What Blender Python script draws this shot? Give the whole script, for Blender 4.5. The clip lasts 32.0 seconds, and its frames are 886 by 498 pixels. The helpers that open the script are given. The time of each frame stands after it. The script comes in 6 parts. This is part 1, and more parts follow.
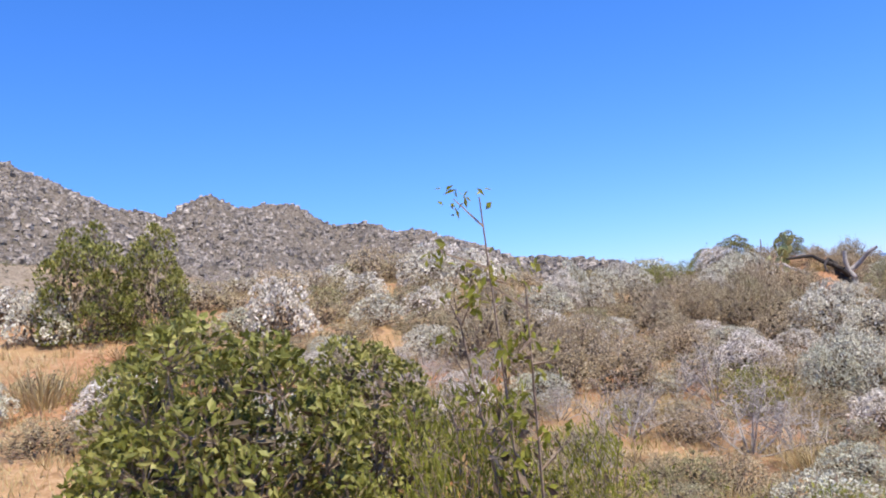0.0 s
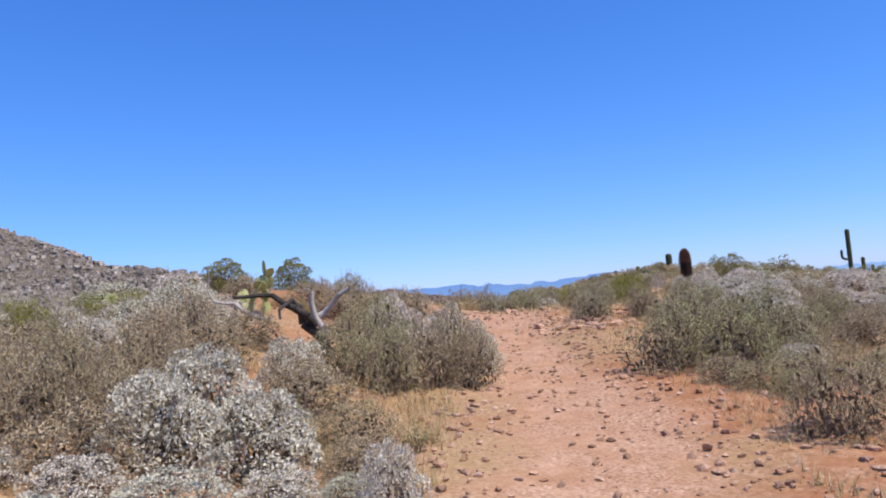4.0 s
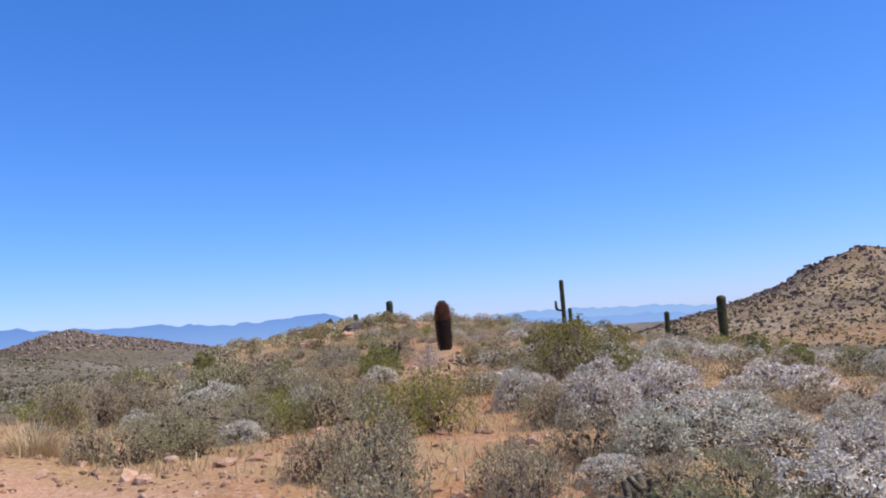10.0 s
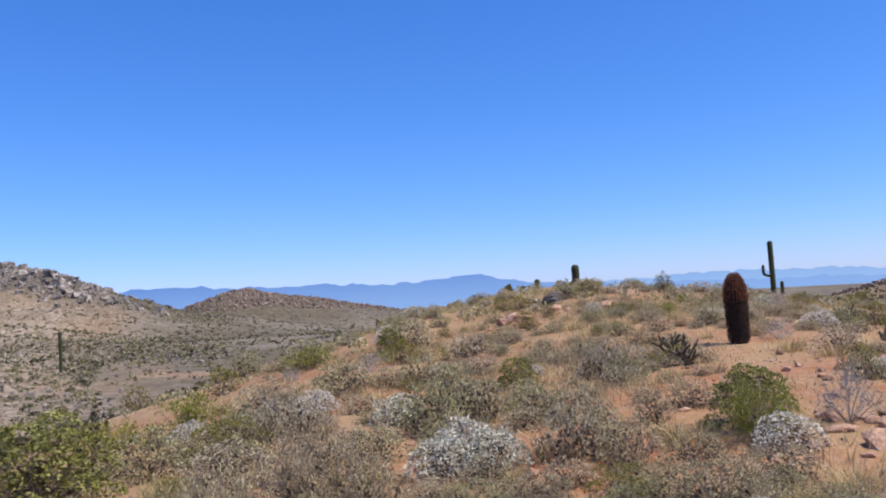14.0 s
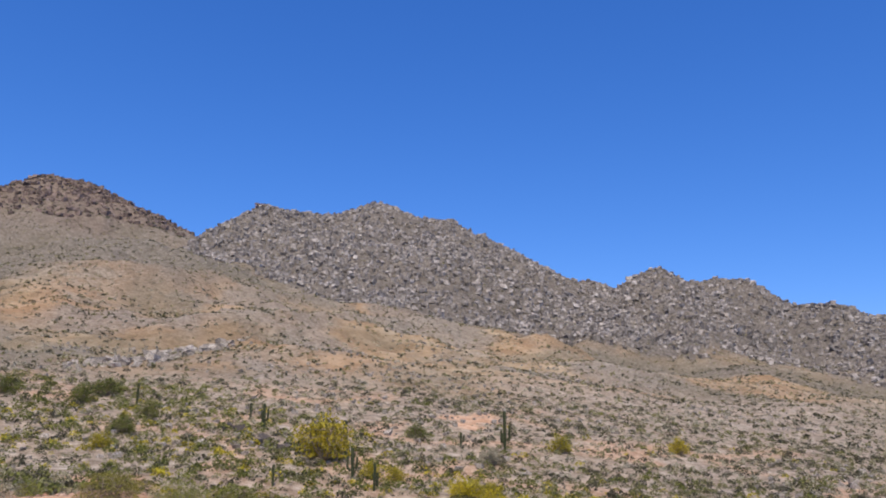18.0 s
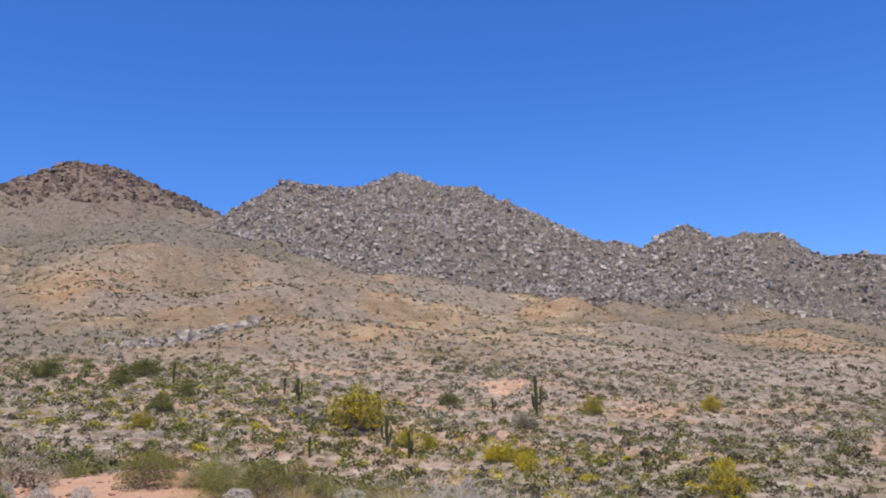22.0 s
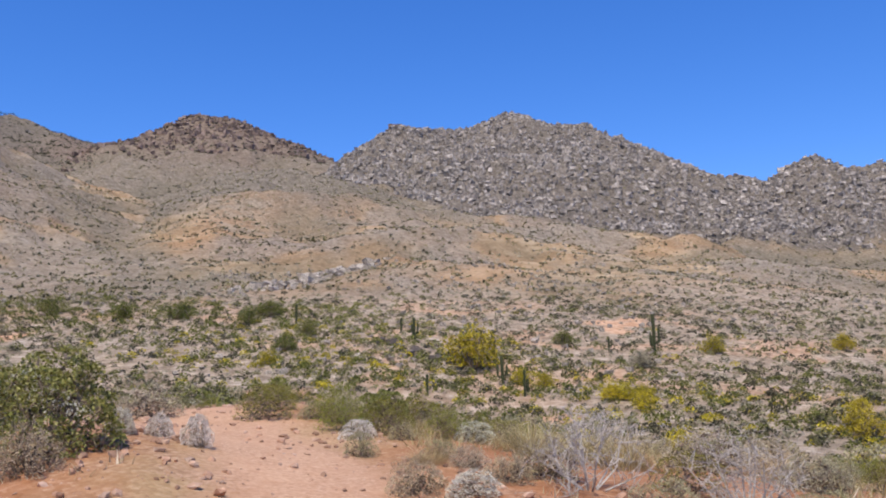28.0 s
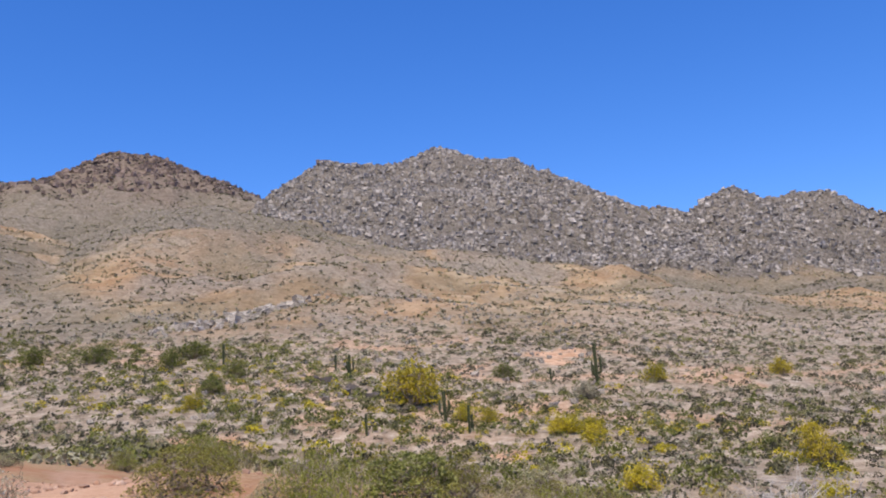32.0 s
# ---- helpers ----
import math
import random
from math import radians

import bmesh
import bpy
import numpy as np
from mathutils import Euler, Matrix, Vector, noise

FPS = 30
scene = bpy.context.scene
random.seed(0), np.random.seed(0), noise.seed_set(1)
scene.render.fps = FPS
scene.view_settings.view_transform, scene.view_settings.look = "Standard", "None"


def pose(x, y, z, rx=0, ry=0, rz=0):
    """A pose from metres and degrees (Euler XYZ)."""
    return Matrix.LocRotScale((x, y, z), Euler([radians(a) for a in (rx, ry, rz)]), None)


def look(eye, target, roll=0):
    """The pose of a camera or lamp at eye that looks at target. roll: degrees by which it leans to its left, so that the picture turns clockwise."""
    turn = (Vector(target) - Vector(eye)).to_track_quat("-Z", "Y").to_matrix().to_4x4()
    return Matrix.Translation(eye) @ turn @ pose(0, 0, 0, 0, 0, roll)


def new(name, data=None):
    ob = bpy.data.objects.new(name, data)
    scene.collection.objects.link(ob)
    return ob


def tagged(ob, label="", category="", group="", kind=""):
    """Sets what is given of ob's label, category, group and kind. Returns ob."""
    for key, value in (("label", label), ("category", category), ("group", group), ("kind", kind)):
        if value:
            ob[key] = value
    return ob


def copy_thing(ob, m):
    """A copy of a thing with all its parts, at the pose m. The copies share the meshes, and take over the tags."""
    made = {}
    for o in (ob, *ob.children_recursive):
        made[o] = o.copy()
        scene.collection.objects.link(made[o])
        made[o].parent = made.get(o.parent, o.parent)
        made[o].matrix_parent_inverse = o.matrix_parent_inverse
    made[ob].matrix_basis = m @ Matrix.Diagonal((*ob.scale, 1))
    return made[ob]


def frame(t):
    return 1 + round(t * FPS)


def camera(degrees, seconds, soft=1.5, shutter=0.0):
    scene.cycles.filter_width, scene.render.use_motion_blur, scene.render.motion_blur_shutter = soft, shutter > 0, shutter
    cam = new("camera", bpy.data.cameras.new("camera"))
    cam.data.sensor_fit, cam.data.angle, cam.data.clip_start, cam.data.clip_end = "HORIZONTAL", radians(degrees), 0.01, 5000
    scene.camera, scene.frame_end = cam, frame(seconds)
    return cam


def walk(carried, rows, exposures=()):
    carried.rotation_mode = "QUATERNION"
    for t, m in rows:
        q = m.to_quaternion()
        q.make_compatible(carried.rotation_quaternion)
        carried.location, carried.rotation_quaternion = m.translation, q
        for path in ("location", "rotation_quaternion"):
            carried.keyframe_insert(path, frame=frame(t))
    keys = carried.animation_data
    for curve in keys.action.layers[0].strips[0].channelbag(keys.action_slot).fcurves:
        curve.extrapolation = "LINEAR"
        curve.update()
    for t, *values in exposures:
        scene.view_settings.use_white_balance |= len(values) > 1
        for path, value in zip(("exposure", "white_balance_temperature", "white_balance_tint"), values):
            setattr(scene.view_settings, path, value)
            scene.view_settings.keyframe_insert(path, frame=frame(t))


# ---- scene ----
cam = camera(58.7, 32.0, soft=1.95)
PATH = [
    (0, (0.266, -1.464, 0.846), (-0.217, 0.468, 1.027), -6.8),
    (0.5, (0.61, -0.962, 0.843), (0.592, 1.029, 1.039), -6.5),
    (1, (0.924, -0.446, 0.825), (0.982, 1.543, 1.026), -6.0),
    (1.5, (1.186, 0.125, 0.822), (1.314, 2.112, 1.012), -5.3),
    (2, (1.51, 0.691, 0.841), (1.688, 2.675, 1.025), -4.8),
    (2.5, (1.885, 1.332, 0.882), (2.135, 3.31, 1.032), -5.2),
    (3, (2.224, 1.896, 0.923), (2.515, 3.87, 1.056), -5.2),
    (3.5, (2.535, 2.612, 0.962), (2.973, 4.56, 1.078), -3.9),
    (4, (2.818, 3.272, 0.989), (3.295, 5.21, 1.116), -4.5),
    (4.5, (3.097, 3.982, 1.034), (3.637, 5.907, 1.087), -4.8),
    (6.5, (4.33, 6.743, 1.106), (5.144, 8.567, 1.2), -2.7),
    (7, (4.605, 7.525, 1.158), (5.438, 9.339, 1.277), -4.0),
    (7.5, (4.842, 8.307, 1.253), (5.701, 10.111, 1.339), -4.7),
    (8, (5.094, 8.989, 1.297), (6.091, 10.718, 1.425), -4.0),
    (8.5, (5.322, 9.695, 1.345), (6.305, 11.431, 1.487), -4.1),
    (9, (5.617, 10.307, 1.392), (6.662, 12.004, 1.567), -5.8),
    (9.5, (5.98, 11.194, 1.533), (7.032, 12.887, 1.691), -4.9),
    (10, (6.337, 11.998, 1.657), (7.481, 13.629, 1.835), -3.9),
    (10.5, (6.57, 12.798, 1.771), (7.725, 14.424, 1.909), -4.4),
    (11, (6.884, 13.67, 1.846), (8.111, 15.243, 1.997), -2.8),
    (11.5, (7.005, 14.483, 1.913), (8.194, 16.084, 2.064), -4.1),
    (12, (7.266, 15.263, 1.943), (8.551, 16.791, 2.059), -2.6),
    (12.5, (7.396, 16.055, 2.008), (8.657, 17.595, 2.199), -4.3),
    (13, (7.502, 16.743, 2.053), (8.597, 18.403, 2.266), -3.9),
    (13.5, (7.559, 17.436, 2.107), (8.456, 19.212, 2.313), -3.7),
    (14, (7.51, 18.048, 2.166), (8.311, 19.878, 2.27), -3.4),
    (14.2, (7.564, 18.16, 2.162), (7.933, 20.12, 2.316), -2.2),
    (14.4, (7.681, 18.17, 2.153), (7.742, 20.162, 2.323), -2.7),
    (14.6, (7.844, 18.114, 2.145), (7.637, 20.094, 2.335), -1.6),
    (14.8, (8.013, 18.017, 2.138), (7.51, 19.942, 2.344), -1.3),
    (15, (8.172, 17.913, 2.13), (7.457, 19.772, 2.314), -1.8),
    (15.2, (8.316, 17.83, 2.12), (7.235, 19.488, 2.408), -1.1),
    (15.5, (8.516, 17.761, 2.082), (7.302, 19.32, 2.388), -0.7),
    (17.5, (9.441, 17.752, 2.097), (7.981, 19.051, 2.525), -0.4),
    (18, (9.574, 17.665, 2.105), (8.133, 18.985, 2.53), 0.7),
    (18.5, (9.676, 17.561, 2.072), (8.2, 18.862, 2.428), -0.2),
    (19, (9.809, 17.531, 2.098), (8.171, 18.615, 2.475), -0.3),
    (19.5, (9.936, 17.503, 2.11), (8.244, 18.505, 2.475), 0.2),
    (20, (9.978, 17.514, 2.112), (8.28, 18.506, 2.474), 0.2),
    (20.5, (9.996, 17.522, 2.118), (8.311, 18.537, 2.48), -0.5),
    (21, (10.011, 17.526, 2.115), (8.345, 18.576, 2.466), -1.0),
    (21.5, (9.958, 17.538, 2.119), (8.301, 18.602, 2.469), -0.9),
    (22, (9.853, 17.605, 2.145), (8.358, 18.887, 2.491), -1.6),
    (22.5, (9.768, 17.641, 2.128), (8.246, 18.89, 2.479), -1.4),
    (23, (9.742, 17.638, 2.063), (8.235, 18.915, 2.376), -0.9),
    (23.5, (9.726, 17.588, 2.051), (8.226, 18.879, 2.338), -1.7),
    (24, (9.711, 17.455, 2.066), (8.193, 18.726, 2.349), -3.0),
    (24.5, (9.766, 17.349, 2.078), (8.084, 18.388, 2.375), -2.4),
    (26.5, (10.083, 17.481, 2.108), (8.368, 18.479, 2.352), -1.0),
    (27, (9.766, 17.64, 2.084), (8.096, 18.703, 2.366), -0.9),
    (27.5, (9.45, 17.834, 2.051), (7.759, 18.87, 2.308), -2.6),
    (28, (9.227, 17.932, 2.029), (7.546, 18.997, 2.236), -1.8),
    (28.5, (8.858, 18.074, 1.998), (7.211, 19.186, 2.22), -1.8),
    (29, (8.427, 18.257, 1.975), (6.8, 19.396, 2.214), -3.8),
    (29.5, (7.958, 18.449, 1.972), (6.379, 19.66, 2.173), -0.8),
    (30, (7.491, 18.645, 1.923), (5.925, 19.878, 2.095), -3.3),
    (30.5, (7.038, 18.799, 1.932), (5.446, 19.992, 2.137), -3.4),
    (31, (6.595, 19.001, 1.916), (5.032, 20.234, 2.11), -3.4),
    (31.5, (6.134, 19.158, 1.938), (4.568, 20.382, 2.155), -3.5),
    (32, (5.683, 19.249, 1.91), (4.116, 20.457, 2.199), -3.6),
]
walk(cam, [(t, look(eye, aim, roll)) for t, eye, aim, roll in PATH],
     [(0, 0.36), (1, 0.22), (4, 0.05), (9, 0.0), (13, -0.03), (14, -0.02), (15, -0.33), (19, -0.15), (24, -0.12), (28, -0.05), (32, -0.03)])

# ---- world, sun, exposure ----
SUN_YAW, SUN_EL = -135.0, 60.0
world = bpy.data.worlds.new("world")
scene.world = world
world.use_nodes = True
wn = world.node_tree
sky = wn.nodes.new("ShaderNodeTexSky")
sky.sky_type = "NISHITA"
sky.sun_disc = False
sky.sun_elevation = radians(SUN_EL)
sky.sun_rotation = radians(-SUN_YAW)
sky.altitude = 800
sky.air_density, sky.dust_density, sky.ozone_density = 1.0, 0.15, 3.0
tone = wn.nodes.new("ShaderNodeMix")
tone.data_type, tone.blend_type = "RGBA", "MULTIPLY"
tone.inputs[0].default_value, tone.inputs[7].default_value = 1.0, (0.46, 0.97, 1.82, 1)
wn.links.new(sky.outputs[0], tone.inputs[6])
split, join = wn.nodes.new("ShaderNodeSeparateColor"), wn.nodes.new("ShaderNodeCombineColor")
wn.links.new(tone.outputs[2], split.inputs[0])
for i, (power, gain) in enumerate(((1.2, 1.14), (0.9, 1.06), (0.75, 1.56))):
    pw, gn = wn.nodes.new("ShaderNodeMath"), wn.nodes.new("ShaderNodeMath")
    pw.operation, gn.operation = "POWER", "MULTIPLY"
    pw.inputs[1].default_value, gn.inputs[1].default_value = power, gain
    wn.links.new(split.outputs[i], pw.inputs[0])
    wn.links.new(pw.outputs[0], gn.inputs[0])
    wn.links.new(gn.outputs[0], join.inputs[i])
wn.links.new(join.outputs[0], wn.nodes["Background"].inputs[0])
wn.nodes["Background"].inputs[1].default_value = 0.115
sun = new("sun", bpy.data.lights.new("sun", "SUN"))
sun.data.energy, sun.data.angle, sun.data.color = 5.0, radians(0.55), (1.0, 0.905, 0.75)
sx, sy = -math.sin(radians(SUN_YAW)), math.cos(radians(SUN_YAW))
ce, se = math.cos(radians(SUN_EL)), math.sin(radians(SUN_EL))
sun.matrix_world = look((sx * ce * 50, sy * ce * 50, se * 50), (0, 0, 0))
sun.location = (60, -60, 120)


# ---- materials ----
class Nodes:
    """Short hand for building a node material."""

    def __init__(self, name, rough=0.85):
        self.mat = bpy.data.materials.new(name)
        self.mat.use_nodes = True
        self.t = self.mat.node_tree
        self.b = self.t.nodes["Principled BSDF"]
        self.b.inputs["Roughness"].default_value = rough
        self.b.inputs["Specular IOR Level"].default_value = 0.25

    def node(self, kind, **kw):
        n = self.t.nodes.new(kind)
        for k, v in kw.items():
            if k in n.inputs:
                n.inputs[k].default_value = v
        return n

    def link(self, a, b):
        self.t.links.new(a, b)

    def coords(self, scale=1.0):
        c = self.t.nodes.new("ShaderNodeTexCoord")
        m = self.t.nodes.new("ShaderNodeMapping")
        m.inputs["Scale"].default_value = (scale, scale, scale)
        self.link(c.outputs["Object"], m.inputs["Vector"])
        return m.outputs[0]

    def noise(self, scale, detail=4.0, rough=0.55, vec=None):
        n = self.node("ShaderNodeTexNoise", Scale=scale, Detail=detail, Roughness=rough)
        self.link(vec if vec is not None else self.coords(), n.inputs["Vector"])
        return n.outputs["Fac"]

    def voronoi(self, scale, out="Distance", vec=None):
        n = self.node("ShaderNodeTexVoronoi", Scale=scale)
        self.link(vec if vec is not None else self.coords(), n.inputs["Vector"])
        return n.outputs[out]

    def ramp(self, fac, stops):
        n = self.t.nodes.new("ShaderNodeValToRGB")
        e = n.color_ramp.elements
        while len(e) < len(stops):
            e.new(0.5)
        for el, (p, c) in zip(e, stops):
            el.position, el.color = p, ((c, c, c, 1) if isinstance(c, (int, float)) else (*c, 1))
        self.link(fac, n.inputs[0])
        return n.outputs[0]

    def mix(self, fac, a, b, mode="MIX"):
        n = self.t.nodes.new("ShaderNodeMix")
        n.data_type, n.blend_type = "RGBA", mode
        for sock, v in ((n.inputs[0], fac), (n.inputs[6], a), (n.inputs[7], b)):
            if hasattr(v, "is_linked"):
                self.link(v, sock)
            elif isinstance(v, (int, float)):
                sock.default_value = v
            else:
                sock.default_value = (*v, 1)
        return n.outputs[2]

    def math(self, op, a, b=0.0):
        n = self.t.nodes.new("ShaderNodeMath")
        n.operation = op
        for sock, v in ((n.inputs[0], a), (n.inputs[1], b)):
            if hasattr(v, "is_linked"):
                self.link(v, sock)
            else:
                sock.default_value = v
        return n.outputs[0]

    def attr(self, name, out="Fac"):
        n = self.t.nodes.new("ShaderNodeAttribute")
        n.attribute_name = name
        return n.outputs[out]

    def island(self):
        return self.t.nodes.new("ShaderNodeNewGeometry").outputs["Random Per Island"]

    def object_random(self):
        return self.t.nodes.new("ShaderNodeObjectInfo").outputs["Random"]

    def done(self, color, bump=None, strength=0.4, distance=0.02):
        self.link(color, self.b.inputs["Base Color"])
        if bump is not None:
            n = self.node("ShaderNodeBump", Strength=strength, Distance=distance)
            self.link(bump, n.inputs["Height"])
            self.link(n.outputs[0], self.b.inputs["Normal"])
        return self.mat


def leaf_material(name, dark, mid, light, rough=0.7, translucent=0.25, seed_scale=2.5):
    """Leaves: each leaf its own tone, clumps vary, light shines through."""
    m = Nodes(name, rough)
    c = m.ramp(m.island(), [(0.0, dark), (0.5, mid), (1.0, light)])
    v = m.ramp(m.noise(seed_scale, 3), [(0.3, 0.72), (0.7, 1.12)])
    c = m.mix(1.0, c, v, "MULTIPLY")
    o = m.ramp(m.object_random(), [(0.0, (0.86, 0.9, 0.82)), (1.0, (1.1, 1.06, 1.12))])
    c = m.mix(1.0, c, o, "MULTIPLY")
    m.done(c)
    if translucent > 0:
        tr = m.t.nodes.new("ShaderNodeBsdfTranslucent")
        m.link(c, tr.inputs[0])
        mx = m.t.nodes.new("ShaderNodeMixShader")
        mx.inputs[0].default_value = translucent
        m.link(m.b.outputs[0], mx.inputs[1])
        m.link(tr.outputs[0], mx.inputs[2])
        m.link(mx.outputs[0], m.t.nodes["Material Output"].inputs[0])
    return m.mat


def bark_material(name, a, b, scale=30.0):
    m = Nodes(name, 0.9)
    n = m.noise(scale, 5)
    c = m.ramp(n, [(0.3, a), (0.7, b)])
    return m.done(c, n, 0.5, 0.01)


def ground_material():
    m = Nodes("desert_ground", 0.95)
    m.b.inputs["Specular IOR Level"].default_value = 0.1
    vec = m.coords()
    big, mid, fine = m.noise(0.35, 4, 0.6, vec), m.noise(3.0, 5, 0.6, vec), m.noise(24.0, 5, 0.65, vec)
    peb = m.voronoi(26.0, "Color", vec)
    pebd = m.voronoi(26.0, "Distance", vec)
    soil = m.ramp(mid, [(0.25, (0.27, 0.108, 0.045)), (0.5, (0.39, 0.175, 0.08)), (0.8, (0.48, 0.255, 0.135))])
    straw = m.ramp(fine, [(0.25, (0.30, 0.20, 0.09)), (0.75, (0.50, 0.37, 0.20))])
    soil = m.mix(m.ramp(big, [(0.40, 0.0), (0.56, 0.85)]), soil, straw)
    grit = m.ramp(m.math("MULTIPLY", peb, fine), [(0.05, (0.19, 0.10, 0.055)), (0.3, (0.38, 0.22, 0.135)), (0.6, (0.58, 0.42, 0.30))])
    soil = m.mix(m.ramp(mid, [(0.35, 0.15), (0.65, 0.7)]), soil, grit)
    trail = m.ramp(mid, [(0.3, (0.35, 0.18, 0.098)), (0.5, (0.45, 0.25, 0.148)), (0.7, (0.56, 0.35, 0.225))])
    trail = m.mix(m.ramp(fine, [(0.45, 0.0), (0.75, 0.45)]), trail, grit)
    chip = m.ramp(m.voronoi(48.0, "Color", vec), [(0.15, (0.24, 0.13, 0.075)), (0.5, (0.44, 0.265, 0.165)), (0.9, (0.64, 0.46, 0.345))])
    trail = m.mix(m.ramp(m.noise(1.6, 4, 0.6, vec), [(0.38, 0.1), (0.62, 0.75)]), trail, chip)
    tmask = m.math("MULTIPLY", m.attr("trail"), m.ramp(fine, [(0.2, 0.7), (0.5, 1.0)]))
    near = m.mix(tmask, soil, trail)
    near = m.mix(m.attr("pale"), near, m.ramp(fine, [(0.35, (0.50, 0.285, 0.165)), (0.65, (0.68, 0.44, 0.29))]))
    # valley floor and slopes
    fbig, fmid, ffine = m.noise(0.012, 5, 0.6, vec), m.noise(0.09, 6, 0.65, vec), m.noise(0.7, 5, 0.7, vec)
    grain = m.math("ADD", m.math("MULTIPLY", ffine, 0.6), m.math("MULTIPLY", m.noise(0.22, 4, 0.7, vec), 0.4))
    tan = m.ramp(fmid, [(0.36, (0.23, 0.155, 0.085)), (0.5, (0.38, 0.265, 0.15)), (0.64, (0.53, 0.40, 0.255))])
    rust = m.ramp(grain, [(0.38, (0.27, 0.145, 0.07)), (0.62, (0.46, 0.27, 0.14))])
    tan = m.mix(m.ramp(fbig, [(0.45, 0.0), (0.6, 0.6)]), tan, rust)
    greyv = m.ramp(grain, [(0.38, (0.17, 0.14, 0.10)), (0.5, (0.30, 0.255, 0.19)), (0.62, (0.46, 0.40, 0.32))])
    tan = m.mix(m.ramp(m.noise(0.03, 5, 0.7, vec), [(0.47, 0.05), (0.62, 0.6)]), tan, greyv)
    floor = m.ramp(grain, [(0.38, (0.17, 0.13, 0.09)), (0.5, (0.34, 0.27, 0.20)), (0.63, (0.58, 0.49, 0.385))])
    floor = m.mix(m.ramp(m.noise(0.3, 5, 0.7, vec), [(0.45, 0.0), (0.6, 0.5)]), floor, m.ramp(ffine, [(0.4, (0.34, 0.245, 0.16)), (0.6, (0.54, 0.41, 0.29))]))
    rockc = m.ramp(grain, [(0.38, (0.075, 0.062, 0.05)), (0.5, (0.165, 0.138, 0.112)), (0.62, (0.30, 0.255, 0.205))])
    red = m.ramp(grain, [(0.38, (0.135, 0.09, 0.07)), (0.5, (0.225, 0.155, 0.12)), (0.62, (0.33, 0.235, 0.18))])
    tan = m.mix(m.attr("grey"), tan, m.ramp(grain, [(0.38, (0.15, 0.125, 0.10)), (0.5, (0.245, 0.208, 0.168)), (0.62, (0.37, 0.32, 0.26))]))
    tan = m.mix(m.attr("floor"), tan, floor)
    # gullies painted darker, for brush and as shading that gives the slopes relief
    tan = m.mix(m.math("MULTIPLY", m.attr("gully_shade"), 0.5), tan, m.ramp(grain, [(0.4, (0.13, 0.108, 0.07)), (0.6, (0.24, 0.20, 0.135))]))
    far = m.mix(m.attr("rock"), tan, rockc)
    far = m.mix(m.attr("red"), far, red)
    far = m.mix(m.attr("dusky"), far, m.ramp(grain, [(0.38, (0.09, 0.073, 0.05)), (0.5, (0.15, 0.124, 0.085)), (0.62, (0.23, 0.19, 0.135))]))
    sand = m.ramp(ffine, [(0.4, (0.50, 0.28, 0.155)), (0.6, (0.66, 0.43, 0.28))])
    far = m.mix(m.attr("bare"), far, sand)
    col = m.mix(m.attr("far"), near, far)
    bump = m.math("ADD", m.math("MULTIPLY", fine, 0.4), m.math("MULTIPLY", pebd, -0.5))
    b1 = m.node("ShaderNodeBump", Strength=0.55, Distance=0.02)
    m.link(bump, b1.inputs["Height"])
    b2 = m.node("ShaderNodeBump", Strength=0.7, Distance=1.2)
    m.link(m.math("MULTIPLY", m.attr("far"), ffine), b2.inputs["Height"])
    m.link(b1.outputs[0], b2.inputs["Normal"])
    m.link(b2.outputs[0], m.b.inputs["Normal"])
    m.link(col, m.b.inputs["Base Color"])
    return m.mat


def rock_material(name, stops, scale=6.0, spread=(0.5, 1.25), relief=0.05):
    m = Nodes(name, 0.9)
    n = m.noise(scale, 6, 0.65)
    c = m.ramp(n, stops)
    t = m.ramp(m.island(), [(0.0, spread[0]), (1.0, spread[1])])
    t2 = m.ramp(m.object_random(), [(0.0, 0.8), (1.0, 1.15)])
    c = m.mix(1.0, m.mix(1.0, c, t, "MULTIPLY"), t2, "MULTIPLY")
    return m.done(c, n, 0.6, relief / scale)


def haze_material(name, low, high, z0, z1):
    """Distant range seen through miles of air: a glowing backdrop with the air's blue haze painted in, paler low down.
    """
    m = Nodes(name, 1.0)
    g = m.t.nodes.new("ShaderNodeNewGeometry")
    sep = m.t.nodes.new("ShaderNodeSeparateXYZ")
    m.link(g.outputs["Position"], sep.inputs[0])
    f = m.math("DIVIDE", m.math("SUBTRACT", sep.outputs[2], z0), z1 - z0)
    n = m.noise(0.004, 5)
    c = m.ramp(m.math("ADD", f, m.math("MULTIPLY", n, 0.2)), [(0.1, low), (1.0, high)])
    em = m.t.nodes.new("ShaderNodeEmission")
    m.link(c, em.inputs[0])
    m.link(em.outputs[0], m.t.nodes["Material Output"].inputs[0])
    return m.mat


